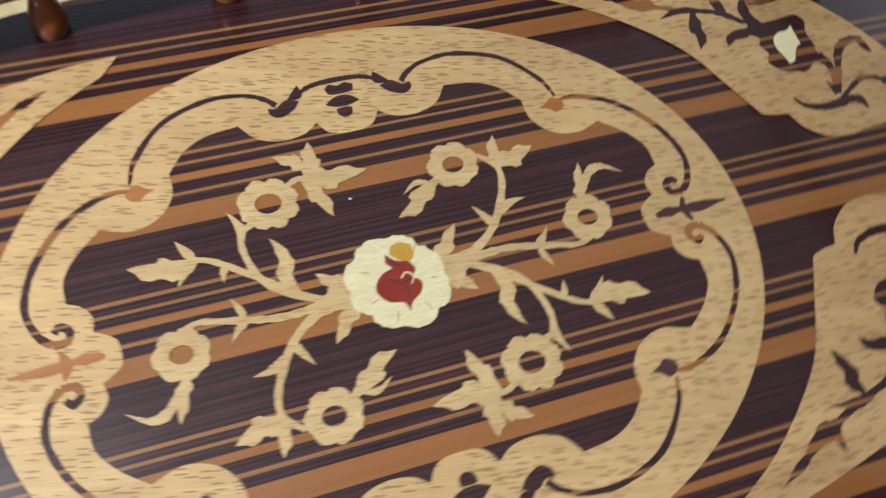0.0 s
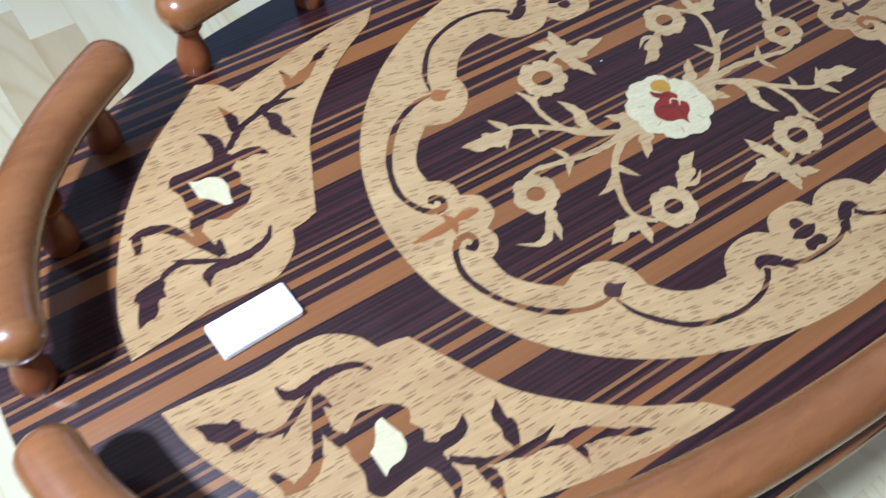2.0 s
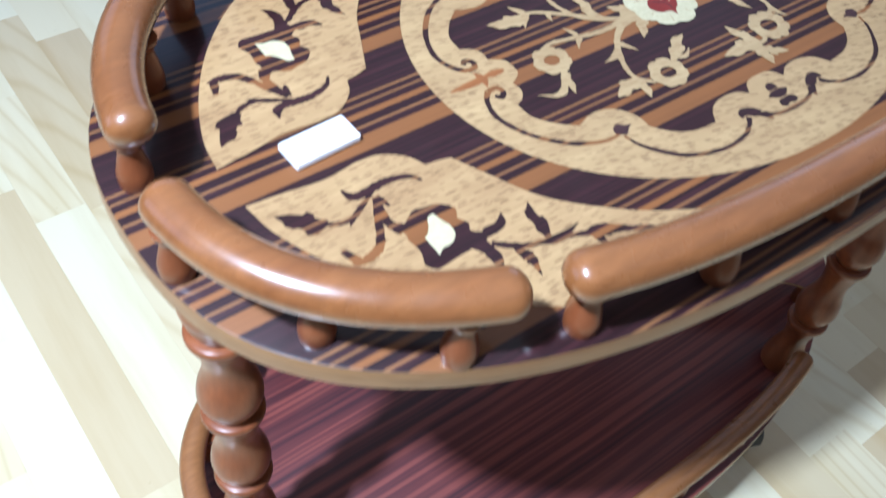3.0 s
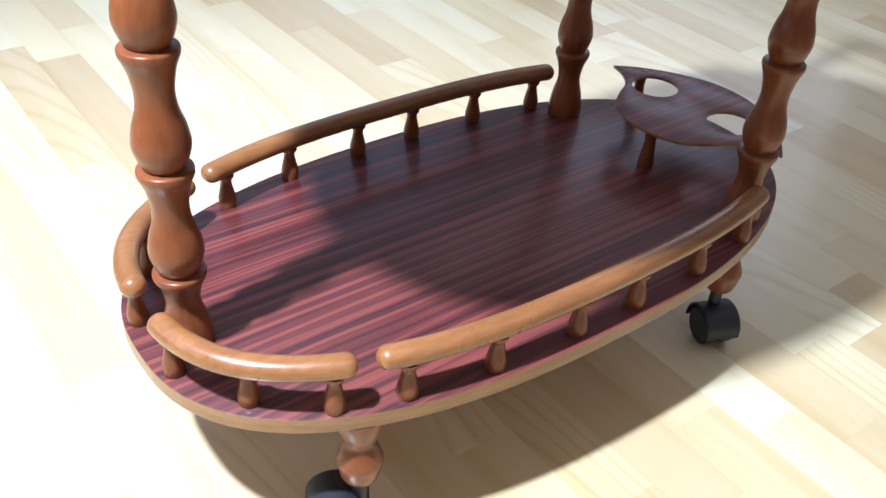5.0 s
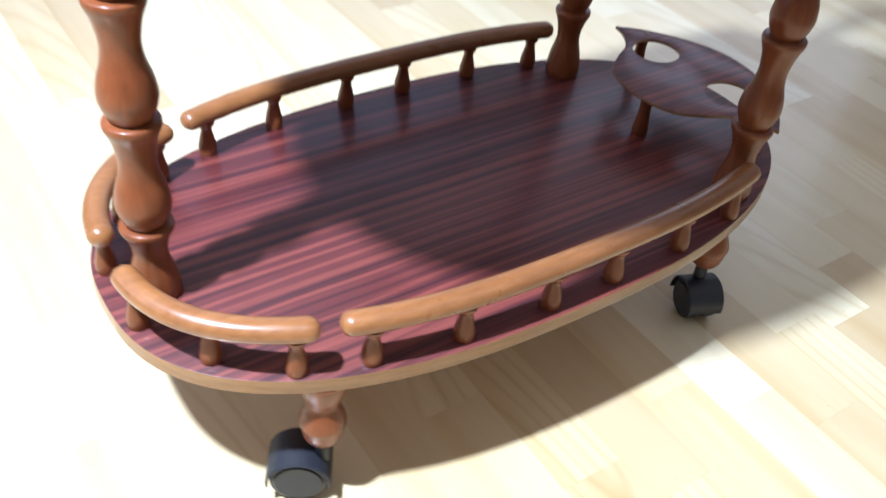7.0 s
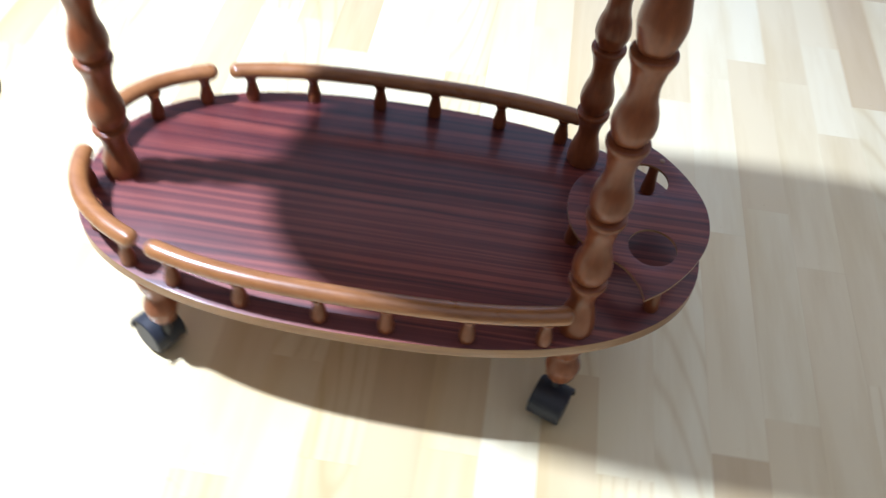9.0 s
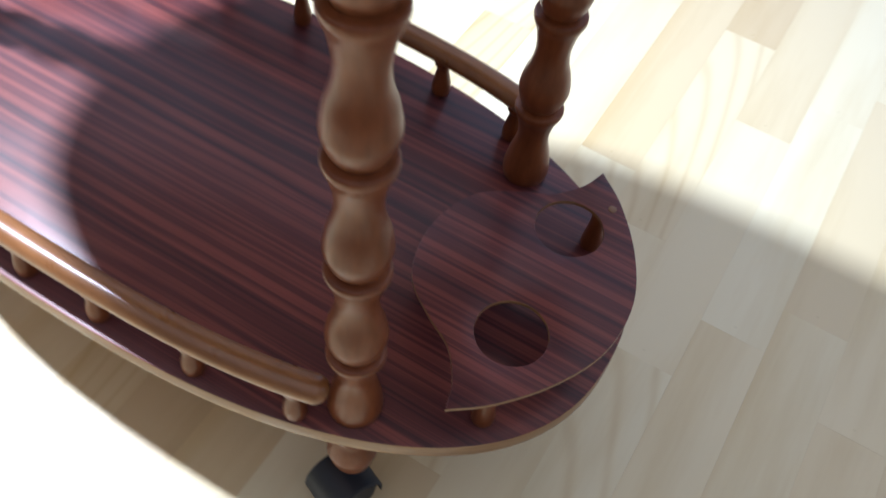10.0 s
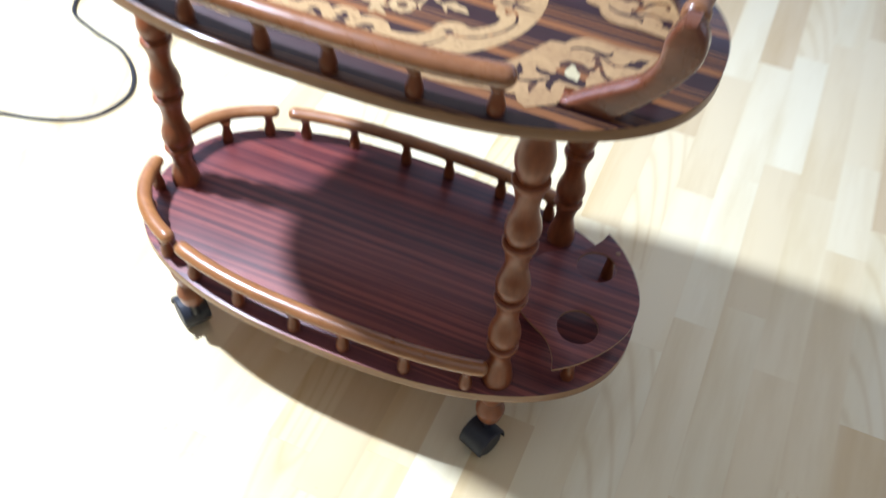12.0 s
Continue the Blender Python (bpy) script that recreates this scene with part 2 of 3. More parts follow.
ZEBRANO = repeating_veneer("striped_veneer")
ROSEWOOD = striped_veneer("rosewood_veneer", srgb(62, 21, 28), srgb(92, 39, 39), srgb(126, 63, 54), 0.0092)
PALE = flecked_veneer("flecked_veneer", srgb(178, 148, 102), srgb(158, 127, 86), srgb(98, 68, 40), 3)
PALE_BAND = flecked_veneer("flecked_band_veneer", srgb(180, 152, 106), srgb(162, 133, 91), srgb(100, 70, 42), 12)
CREAM = plain_wood("cream_veneer", srgb(190, 182, 144), srgb(203, 197, 160), 0.34, 0.25, (60, 400, 1))
SPRAY = flecked_veneer("spray_veneer", srgb(180, 156, 112), srgb(162, 136, 95), srgb(142, 110, 72), 8)
RED = plain_wood("red_veneer", srgb(104, 26, 20), srgb(120, 36, 26), 0.33, 0.3, (60, 300, 1))
TAN = plain_wood("tan_veneer", srgb(130, 80, 40), srgb(144, 92, 48), 0.46, 0.3, (4, 400, 1))
DARK = plain_wood("dark_veneer", srgb(50, 30, 32), srgb(66, 40, 38), 0.46, 0.3, (4, 400, 1))
OCHRE = plain_wood("ochre_veneer", srgb(156, 118, 38), srgb(168, 130, 50), 0.33, 0.3, (60, 300, 1))
POST = plain_wood("turned_beech", srgb(113, 62, 35), srgb(141, 84, 48), 0.34, 0.3, (20, 20, 5))
POST.node_tree.nodes["Principled BSDF"].inputs["Coat Roughness"].default_value = 0.22
POST.node_tree.nodes["Principled BSDF"].inputs["Specular IOR Level"].default_value = 0.25
ARM = plain_wood("dark_beech", srgb(106, 60, 37), srgb(128, 76, 48), 0.26, 1.0, (7, 30, 30))
ARM.node_tree.nodes["Principled BSDF"].inputs["Coat Roughness"].default_value = 0.13
RAIL = plain_wood("rail_beech", srgb(134, 89, 51), srgb(155, 107, 63), 0.32, 0.5, (7, 30, 30))
RAIL.node_tree.nodes["Principled BSDF"].inputs["Coat Roughness"].default_value = 0.20
TOP_RAIL = plain_wood("dark_rail_beech", srgb(120, 74, 38), srgb(142, 94, 52), 0.28, 1.0, (7, 30, 30))
TOP_RAIL.node_tree.nodes["Principled BSDF"].inputs["Coat Roughness"].default_value = 0.14
EDGE = plain_wood("edge_beech", srgb(126, 90, 54), srgb(154, 117, 76), 0.36, 0.5, (8, 8, 90))
BLACK = plain("black_plastic", (0.020, 0.024, 0.033), 0.48, 0.0, 200)
CABLE = plain("cable_rubber", (0.02, 0.021, 0.025), 0.5, 0.0, 90)
PAPER = plain("white_card", (0.88, 0.88, 0.87), 0.45, 0.0, 90)
PAINT = plain("wall_paint", (0.45, 0.445, 0.44), 0.7, 0.0, 40)
FLOOR = floor_wood("maple_strip")
SLAB = plain("floor_base", (0.10, 0.075, 0.05), 0.8, 0.0, 30)


# ---- mesh helpers ----
def part(name, bm, mats, parent, label="", smooth=True):
    """Links a bmesh as one mesh object under a thing or a part."""
    mesh = bpy.data.meshes.new(name)
    bm.normal_update()
    bm.to_mesh(mesh)
    bm.free()
    for m in mats if isinstance(mats, (list, tuple)) else [mats]:
        mesh.materials.append(m)
    if smooth:
        mesh.polygons.foreach_set("use_smooth", [True] * len(mesh.polygons))
        mesh.set_sharp_from_angle(angle=radians(38))
    ob = new(name, mesh)
    if parent:
        ob.parent = parent
    return tagged(ob, label)


def smooth_line(points, steps=8, closed=False):
    """A soft line through a few control points."""
    p = [Vector(q) for q in points]
    n = len(p)
    if n == 2 and not closed:
        return [p[0].lerp(p[1], i / steps) for i in range(steps + 1)]
    out = []
    for i in range(n if closed else n - 1):
        if closed:
            a, b, c, d = p[i - 1], p[i], p[(i + 1) % n], p[(i + 2) % n]
        else:
            b, c = p[i], p[i + 1]
            a = p[i - 1] if i else b * 2 - c
            d = p[i + 2] if i + 2 < n else c * 2 - b
        for k in range(steps):
            t = k / steps
            out.append(0.5 * (2 * b + (c - a) * t + (2 * a - 5 * b + 4 * c - d) * t * t + (3 * b - a - 3 * c + d) * t ** 3))
    if not closed:
        out.append(p[-1])
    return out


def cusped(segments, steps=6):
    """A closed outline of soft lines that meet in points."""
    out = []
    for s in segments:
        out += smooth_line(s, steps)[:-1]
    return out


def oval(a, b, n, count=160, cx=0.0, n_right=None):
    """A blunt ellipse; n_right is the bluntness of its right half, where that differs."""
    out = []
    for i in range(count):
        t = 2 * math.pi * i / count
        c, s = math.cos(t), math.sin(t)
        k = n_right if n_right and c > 0 else n
        r = (abs(c / a) ** k + abs(s / b) ** k) ** (-1 / k)
        out.append(Vector((cx + r * c, r * s)))
    return out


def on_oval(a, b, n, x, side, cx=0.0):
    """The y of a blunt ellipse at x."""
    return side * b * max(0.0, 1 - abs((x - cx) / a) ** n) ** (1 / n)


def filled(loops, z=0.0):
    """A flat sheet bounded by outlines; those after the first are holes."""
    bm = bmesh.new()
    edges = []
    for loop in loops:
        vs = [bm.verts.new((q[0], q[1], z)) for q in loop]
        edges += [bm.edges.new((vs[i - 1], vs[i])) for i in range(len(vs))]
    bmesh.ops.triangle_fill(bm, use_beauty=True, edges=edges)
    for f in bm.faces:
        f.normal_update()
        if f.normal.z < 0:
            f.normal_flip()
    return bm


def plate(loops, top, thick, bevel=0.0015):
    """A board with a rounded rim: faces of slot 0 on top, slot 1 round the edge and below."""
    bm = bmesh.new()
    rims = []
    for k, loop in enumerate(loops):
        n = len(loop)
        inset = []
        for i in range(n):
            t = (Vector(loop[(i + 1) % n]) - Vector(loop[i - 1])).normalized()
            inset.append(Vector((-t.y, t.x)))
        way = 1 if sum(loop[i - 1][0] * loop[i][1] - loop[i][0] * loop[i - 1][1] for i in range(n)) > 0 else -1
        way *= 1 if k == 0 else -1
        levels = [(bevel, top), (bevel * 0.3, top - bevel * 0.3), (0, top - bevel), (0, top - thick + bevel), (bevel, top - thick)]
        rims.append([[bm.verts.new((q[0] + inset[i].x * d * way, q[1] + inset[i].y * d * way, z)) for i, q in enumerate(loop)] for d, z in levels])
        for level, (lo, hi) in enumerate(zip(rims[-1], rims[-1][1:])):
            for i in range(n):
                f = bm.faces.new((lo[i - 1], lo[i], hi[i], hi[i - 1]) if (way > 0) == (k == 0) else (lo[i], lo[i - 1], hi[i - 1], hi[i]))
                f.material_index = 0 if level == 0 else 1
    for level, slot in ((0, 0), (-1, 1)):
        edges = []
        for r in rims:
            ring = r[level]
            for i in range(len(ring)):
                edges.append(bm.edges.get((ring[i - 1], ring[i])))
        for f in bmesh.ops.triangle_fill(bm, use_beauty=True, edges=edges)["geom"]:
            if isinstance(f, bmesh.types.BMFace):
                f.material_index = slot
    bmesh.ops.recalc_face_normals(bm, faces=bm.faces)
    return bm


def lathe(profile, sides=28, axis="z"):
    """A turned piece from (radius, height) pairs."""
    bm = bmesh.new()
    rings = []
    for r, h in profile:
        ring = []
        for i in range(sides):
            t = 2 * math.pi * i / sides
            c, s = r * math.cos(t), r * math.sin(t)
            ring.append(bm.verts.new({"z": (c, s, h), "y": (s, h, c), "x": (h, c, s)}[axis]))
        rings.append(ring)
    for lo, hi in zip(rings, rings[1:]):
        for i in range(sides):
            bm.faces.new((lo[i - 1], lo[i], hi[i], hi[i - 1]))
    bm.faces.new(list(reversed(rings[0])))
    bm.faces.new(rings[-1])
    bmesh.ops.recalc_face_normals(bm, faces=bm.faces)
    return bm


def soft_profile(points, steps=5):
    return [(max(v.x, 0.0004), v.y) for v in smooth_line([(r, h) for r, h in points], steps)]


def tube(points, radius, sides=16, flat=1.0, round_ends=True):
    """A bar along a line, with rounded ends; flat squashes it in height."""
    p = [Vector(q) for q in points]
    stations = []
    if round_ends:
        for k in range(5):
            t = math.pi / 2 * k / 5
            stations.append((p[0] + (p[0] - p[1]).normalized() * radius * 0.85 * math.cos(t), radius * max(math.sin(t), 0.05), (p[1] - p[0]).normalized()))
    for i, q in enumerate(p):
        way = (p[min(i + 1, len(p) - 1)] - p[max(i - 1, 0)]).normalized()
        stations.append((q, radius, way))
    if round_ends:
        for k in range(4, -1, -1):
            t = math.pi / 2 * k / 5
            stations.append((p[-1] + (p[-1] - p[-2]).normalized() * radius * 0.85 * math.cos(t), radius * max(math.sin(t), 0.05), (p[-1] - p[-2]).normalized()))
    bm = bmesh.new()
    rings = []
    for q, r, way in stations:
        side = way.cross(Vector((0, 0, 1)))
        side = side.normalized() if side.length > 1e-6 else Vector((1, 0, 0))
        up = side.cross(way)
        rings.append([bm.verts.new(q + side * r * math.cos(2 * math.pi * i / sides) + up * r * flat * math.sin(2 * math.pi * i / sides)) for i in range(sides)])
    for lo, hi in zip(rings, rings[1:]):
        for i in range(sides):
            bm.faces.new((lo[i - 1], lo[i], hi[i], hi[i - 1]))
    bm.faces.new(list(reversed(rings[0])))
    bm.faces.new(rings[-1])
    bmesh.ops.recalc_face_normals(bm, faces=bm.faces)
    return bm


def box(x0, y0, z0, x1, y1, z1, bm=None):
    bm = bm or bmesh.new()
    v = [bm.verts.new((x, y, z)) for z in (z0, z1) for y in (y0, y1) for x in (x0, x1)]
    for q in ((0, 2, 3, 1), (4, 5, 7, 6), (0, 1, 5, 4), (2, 6, 7, 3), (0, 4, 6, 2), (1, 3, 7, 5)):
        bm.faces.new([v[i] for i in q])
    return bm


# ---- the room ----
ROOM = 3.0
tagged(part("wall_south", box(-ROOM, -ROOM - 0.15, -0.02, ROOM, -ROOM, 2.7), PAINT, None, "plain white painted wall of the room", False), category="wall", kind="structure")


def wall_with_opening(name, pieces):
    bm = box(*pieces[0])
    for p in pieces[1:]:
        piece = bpy.data.meshes.new("piece")
        box(*p).to_mesh(piece)
        bm.from_mesh(piece)
        bpy.data.meshes.remove(piece)
    tagged(part(name, bm, PAINT, None, "plain white painted wall with an added opening for a fill lamp", False), category="wall", kind="structure")


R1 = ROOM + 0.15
# unseen openings, cut only to hold the added side lamps
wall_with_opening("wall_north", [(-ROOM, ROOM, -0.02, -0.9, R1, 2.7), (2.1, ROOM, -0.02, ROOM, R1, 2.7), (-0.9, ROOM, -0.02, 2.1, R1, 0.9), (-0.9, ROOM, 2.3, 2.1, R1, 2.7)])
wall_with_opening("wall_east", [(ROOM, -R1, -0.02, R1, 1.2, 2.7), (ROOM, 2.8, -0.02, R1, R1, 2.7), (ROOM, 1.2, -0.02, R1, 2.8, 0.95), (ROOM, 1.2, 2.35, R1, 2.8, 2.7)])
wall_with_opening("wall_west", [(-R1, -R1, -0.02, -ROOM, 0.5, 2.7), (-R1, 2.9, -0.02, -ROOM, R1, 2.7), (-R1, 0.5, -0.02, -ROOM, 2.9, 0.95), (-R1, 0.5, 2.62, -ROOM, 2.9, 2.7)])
tagged(part("ceiling", box(-ROOM - 0.15, -ROOM - 0.15, 2.7, ROOM + 0.15, ROOM + 0.15, 2.85), PAINT, None, "plain white painted ceiling of the room", False), category="ceiling", kind="structure")
floor = tagged(part("floor", box(-ROOM, -ROOM, -0.05, ROOM, ROOM, -0.011), SLAB, None, "pale maple strip parquet floor with staggered joints", False), category="floor", kind="structure")


# ---- the serving trolley ----
trolley = tagged(new("serving_trolley"), "two-tier oval wooden serving trolley with marquetry top on castors", "serving trolley")
TOP_TRAY = (0.359, 0.190, 2.5, 2.5, 0.002)   # half length, half width, bluntness of both halves and middle of the trays
LOW_TRAY = (0.362, 0.190, 2.5, 2.34, 0.0)
TOP_CURVE = (0.340, 0.175, 2.65)  # the line of the railings
LOW_CURVE = (0.346, 0.175, 2.65)


def tray(name, size, z, veneer, label):
    bm = plate([oval(*size[:3], 180, size[4], size[3])], 0.0, 0.0155)
    ob = part(name, bm, [veneer, EDGE], trolley, label)
    ob.location = (0, 0, z)
    return ob


top_tray = tray("top_tray", TOP_TRAY, HIGH, ZEBRANO, "striped veneer tray with inlaid flowers and light edge")
tray("lower_tray", LOW_TRAY, LOW, ROSEWOOD, "glossy reddish striped veneer tray with light edge")

BALUSTER = [(0.0082, -0.001), (0.0088, 0.004), (0.0086, 0.009), (0.0070, 0.016), (0.0056, 0.0225), (0.0060, 0.0262), (0.0080, 0.0288), (0.0086, 0.032)]
SIDE_X = (-0.208, -0.131, -0.045, 0.026, 0.111, 0.190)
TOP_END = ((-0.265, 0.1375), (-0.311, 0.0945), (-0.346, 0.032))
LOW_END = ((-0.263, 0.1385), (-0.313, 0.096), (-0.347, 0.036))


def railing(name, line, feet, z, radius, tall, wood, foot_mesh, label):
    """A rounded rail on small turned balusters."""
    rail = part(name, tube([(p.x, p.y, tall + radius * 0.8) for p in line], radius, 32, 0.88), wood, trolley, label)
    rail.location = (0, 0, z)
    for x, y in feet:
        if not foot_mesh:
            first = part("baluster", lathe(soft_profile([(r, h * tall / 0.031) for r, h in BALUSTER], 4), 18), POST, rail)
            foot_mesh.append(first.data)
        else:
            first = new("baluster", foot_mesh[0])
            first.parent = rail
        first.location = (x, y, 0)
    return rail


def side_line(curve, side, x0, x1):
    return [Vector((x0 + (x1 - x0) * i / 80, on_oval(*curve, x0 + (x1 - x0) * i / 80, side))) for i in range(81)]


def end_line(curve, side, t0, t1):
    a, b, n = curve
    out = []
    for i in range(61):
        t = radians(t0 + (t1 - t0) * i / 60)
        c, s = math.cos(t), math.sin(t)
        r = (abs(c / a) ** n + abs(s / b) ** n) ** (-1 / n)
        out.append(Vector((-r * c - 0.004, side * r * s)))
    return out


def inward(u):
    """How far the straighter end rail leaves the curve, from its low end (0) to its high end (1)."""
    d = 0.0075 - 0.0045 * u + 0.0055 * math.sin(math.pi * u)
    a = radians(25 + 35 * u)
    return Vector((d * math.cos(a), -d * math.sin(a)))


for z, radius, tall, curve, ends, start, end, stop, wood in ((HIGH, 0.0125, 0.031, TOP_CURVE, TOP_END, -0.214, 0.191, 30.2, TOP_RAIL), (LOW, 0.0108, 0.0355, LOW_CURVE, LOW_END, -0.224, 0.207, 29.5, RAIL)):
    foot_mesh = []
    for side in (-1, 1):
        set_in = z == HIGH and side > 0        # these two rails sit a little further in
        along = 0.007 if set_in else 0.0
        railing("side_rail", side_line(curve, side, start + 1.5 * along, end), [(x, on_oval(*curve, x, side)) for x in [q + along for q in SIDE_X[:-1]] + [end - (0.005 if z == HIGH else 0.016)]], z, radius, tall, wood, foot_mesh, "honey-brown rounded side rail on turned balusters")
        line, feet = end_line(curve, side, 4.6, stop), [Vector((x, side * y)) for x, y in ends]
        if set_in:
            line = [p + inward(i / 60) for i, p in enumerate(line)]
            feet = [p + inward(u) for p, u in zip(feet, (0.9, 0.5, 0.12))]
        railing("end_rail", line, feet, z, radius, tall, wood, foot_mesh, "honey-brown curved end rail on turned balusters")

# turned posts: bulb and bead repeat four times
def post_profile(foot):
    """The first bead ends at the height foot; above it the turning repeats."""
    k = foot / 0.078
    out = soft_profile([(r, h * k) for r, h in ((0.0215, 0.0), (0.0224, 0.008), (0.0196, 0.024), (0.0152, 0.040), (0.0150, 0.050), (0.0178, 0.062), (0.0218, 0.0705), (0.0226, 0.0735), (0.0216, 0.0765), (0.0164, 0.0778))], 4)
    z, step = foot, 0.093
    seg = [(0.0164, 0.0004), (0.0196, 0.006), (0.0224, 0.015), (0.0226, 0.0215), (0.0206, 0.032), (0.0166, 0.044), (0.0150, 0.056), (0.0160, 0.066), (0.0186, 0.077), (0.0220, 0.0850), (0.0227, 0.0880), (0.0218, 0.0912), (0.0164, 0.0926)]
    last = [(0.0164, 0.0004), (0.0190, 0.006), (0.0226, 0.020), (0.0228, 0.030), (0.0200, 0.045), (0.0172, 0.060), (0.0180, 0.0765), (0.0180, 0.09)]
    for n in range(4):
        out += [(r, z + h) for r, h in soft_profile(last if n == 3 else seg, 4)]
        z += step
    return [(r, min(h, GAP - 0.0154)) for r, h in out]


for x, y, foot_height in ((-0.3212, -0.005, 0.0725), (0.223, -0.133, 0.081), (0.220, 0.131, 0.081)):
    post = part("post", lathe(post_profile(foot_height), 36), POST, trolley, "turned reddish-brown post")
    post.location = (x, y, LOW)
    post.scale = (0.925, 0.925, 1) if x < 0 else (0.88, 0.88, 1)
    post.rotation_euler = (0, 0, x * 7 + y * 3)

# feet with twin-wheel castors
FOOT = [(0.0205, 0.0), (0.0200, -0.006), (0.0176, -0.018), (0.0140, -0.029), (0.0130, -0.034), (0.0162, -0.042), (0.0192, -0.051), (0.0196, -0.0555), (0.0189, -0.0570), (0.0160, -0.072), (0.0100, -0.0795), (0.005, -0.0810)]


def castor(foot, turn, base, r, out):
    """A black hood over two wheels, under the foot."""
    down = r - base
    for side in (-1, 1):
        prof = [(0.003, 0.0), (r * 0.80, 0.0), (r * 0.84, 0.0015), (r * 0.97, 0.0025), (r, 0.005), (r, 0.012), (r * 0.95, 0.0145), (0.004, 0.0145)]
        w = part("castor_wheel", lathe([(a, side * (0.0185 - h)) for a, h in prof], 32, "y"), BLACK, foot, "black plastic castor wheel")
        w.location = Matrix.Rotation(turn, 3, "Z") @ Vector((-out, 0, down))
        w.rotation_euler = (0, 0, turn)
    bm = bmesh.new()
    rows = []
    for y in (-0.0205, -0.019, 0.019, 0.0205):
        ring = []
        for i in range(19):
            t = radians(-8 + 196 * i / 18)
            q = r + (0.0030 if abs(y) < 0.02 else 0.0014)
            ring.append(bm.verts.new((q * math.cos(t), y, q * math.sin(t))))
        inner = []
        for i in range(19):
            t = radians(-8 + 196 * i / 18)
            inner.append(bm.verts.new(((r + 0.0009) * math.cos(t), y, (r + 0.0009) * math.sin(t))))
        rows.append((ring, inner))
    for (ra, ia), (rb, ib) in zip(rows, rows[1:]):
        for i in range(18):
            bm.faces.new((ra[i], ra[i + 1], rb[i + 1], rb[i]))
            bm.faces.new((ia[i + 1], ia[i], ib[i], ib[i + 1]))
        for i in (0, 18):
            bm.faces.new((ra[i], rb[i], ib[i], ia[i]))
    for ring, inner in (rows[0], rows[-1]):
        for i in range(18):
            bm.faces.new((ring[i], ring[i + 1], inner[i + 1], inner[i]))
    bmesh.ops.recalc_face_normals(bm, faces=bm.faces)
    h = part("castor_hood", bm, BLACK, foot, "black plastic castor hood")
    h.location = Matrix.Rotation(turn, 3, "Z") @ Vector((-out, 0, down))
    h.rotation_euler = (0, 0, turn)
    stem = part("castor_stem", lathe([(0.0060, -0.074), (0.0060, -0.081), (0.0066, -0.082), (0.0066, down + 0.012), (0.005, down + 0.004)], 16), BLACK, foot, "black castor stem")
    stem.location = (0, 0, 0)


for x, y, turn, size, out in ((-0.240, -0.138, radians(-32), 0.0248, 0.019), (-0.240, 0.138, radians(-20), 0.0235, 0.012), (0.222, -0.134, radians(68), 0.0222, 0.008), (0.222, 0.134, radians(40), 0.0235, 0.012)):
    foot = part("foot", lathe(soft_profile(FOOT, 4), 28), POST, trolley, "turned reddish-brown foot")
    foot.location = (x, y, LOW - 0.0153)
    castor(foot, turn, LOW - 0.0153, size, out)

# bottle rack on the lower tray
def rack():
    f = [smooth_line([(0.287, -0.124), (0.280, -0.103), (0.264, -0.082), (0.240, -0.068), (0.214, -0.048), (0.202, -0.017), (0.202, 0.017), (0.214, 0.048), (0.240, 0.068), (0.264, 0.082), (0.280, 0.103), (0.287, 0.124)], 6)]
    b = [smooth_line([(0.287, 0.124), (0.313, 0.102), (0.341, 0.065), (0.3585, 0.023), (0.3585, -0.023), (0.341, -0.065), (0.313, -0.102), (0.287, -0.124)], 6)]
    outline = f[0][:-1] + b[0][:-1]
    holes = []
    for x, y in ((0.296, -0.048), (0.289, 0.058)):
        holes.append([Vector((x + 0.0266 * math.cos(2 * math.pi * i / 40), y + 0.0266 * math.sin(2 * math.pi * i / 40))) for i in range(40)])
    ob = part("bottle_rack", plate([outline] + holes, 0.0, 0.0036, 0.0005), [ROSEWOOD, EDGE], trolley, "crescent veneer bottle rack with two round holes")
    ob.location = (0, 0, LOW + 0.048)
    for x, y in ((0.213, -0.010), (0.302, 0.092), (0.304, -0.092)):
        s = part("support", lathe([(0.0085, -0.0478), (0.0088, -0.042), (0.0070, -0.028), (0.0060, -0.016), (0.0075, -0.0034)], 16), POST, ob)
        s.location = (x, y, 0)
    peg = part("peg", lathe([(0.0034, -0.002), (0.0034, 0.0003), (0.0028, 0.0006)], 14), EDGE, ob, "small round wooden peg end")
    peg.location = (0.309, 0.094, 0)


rack()

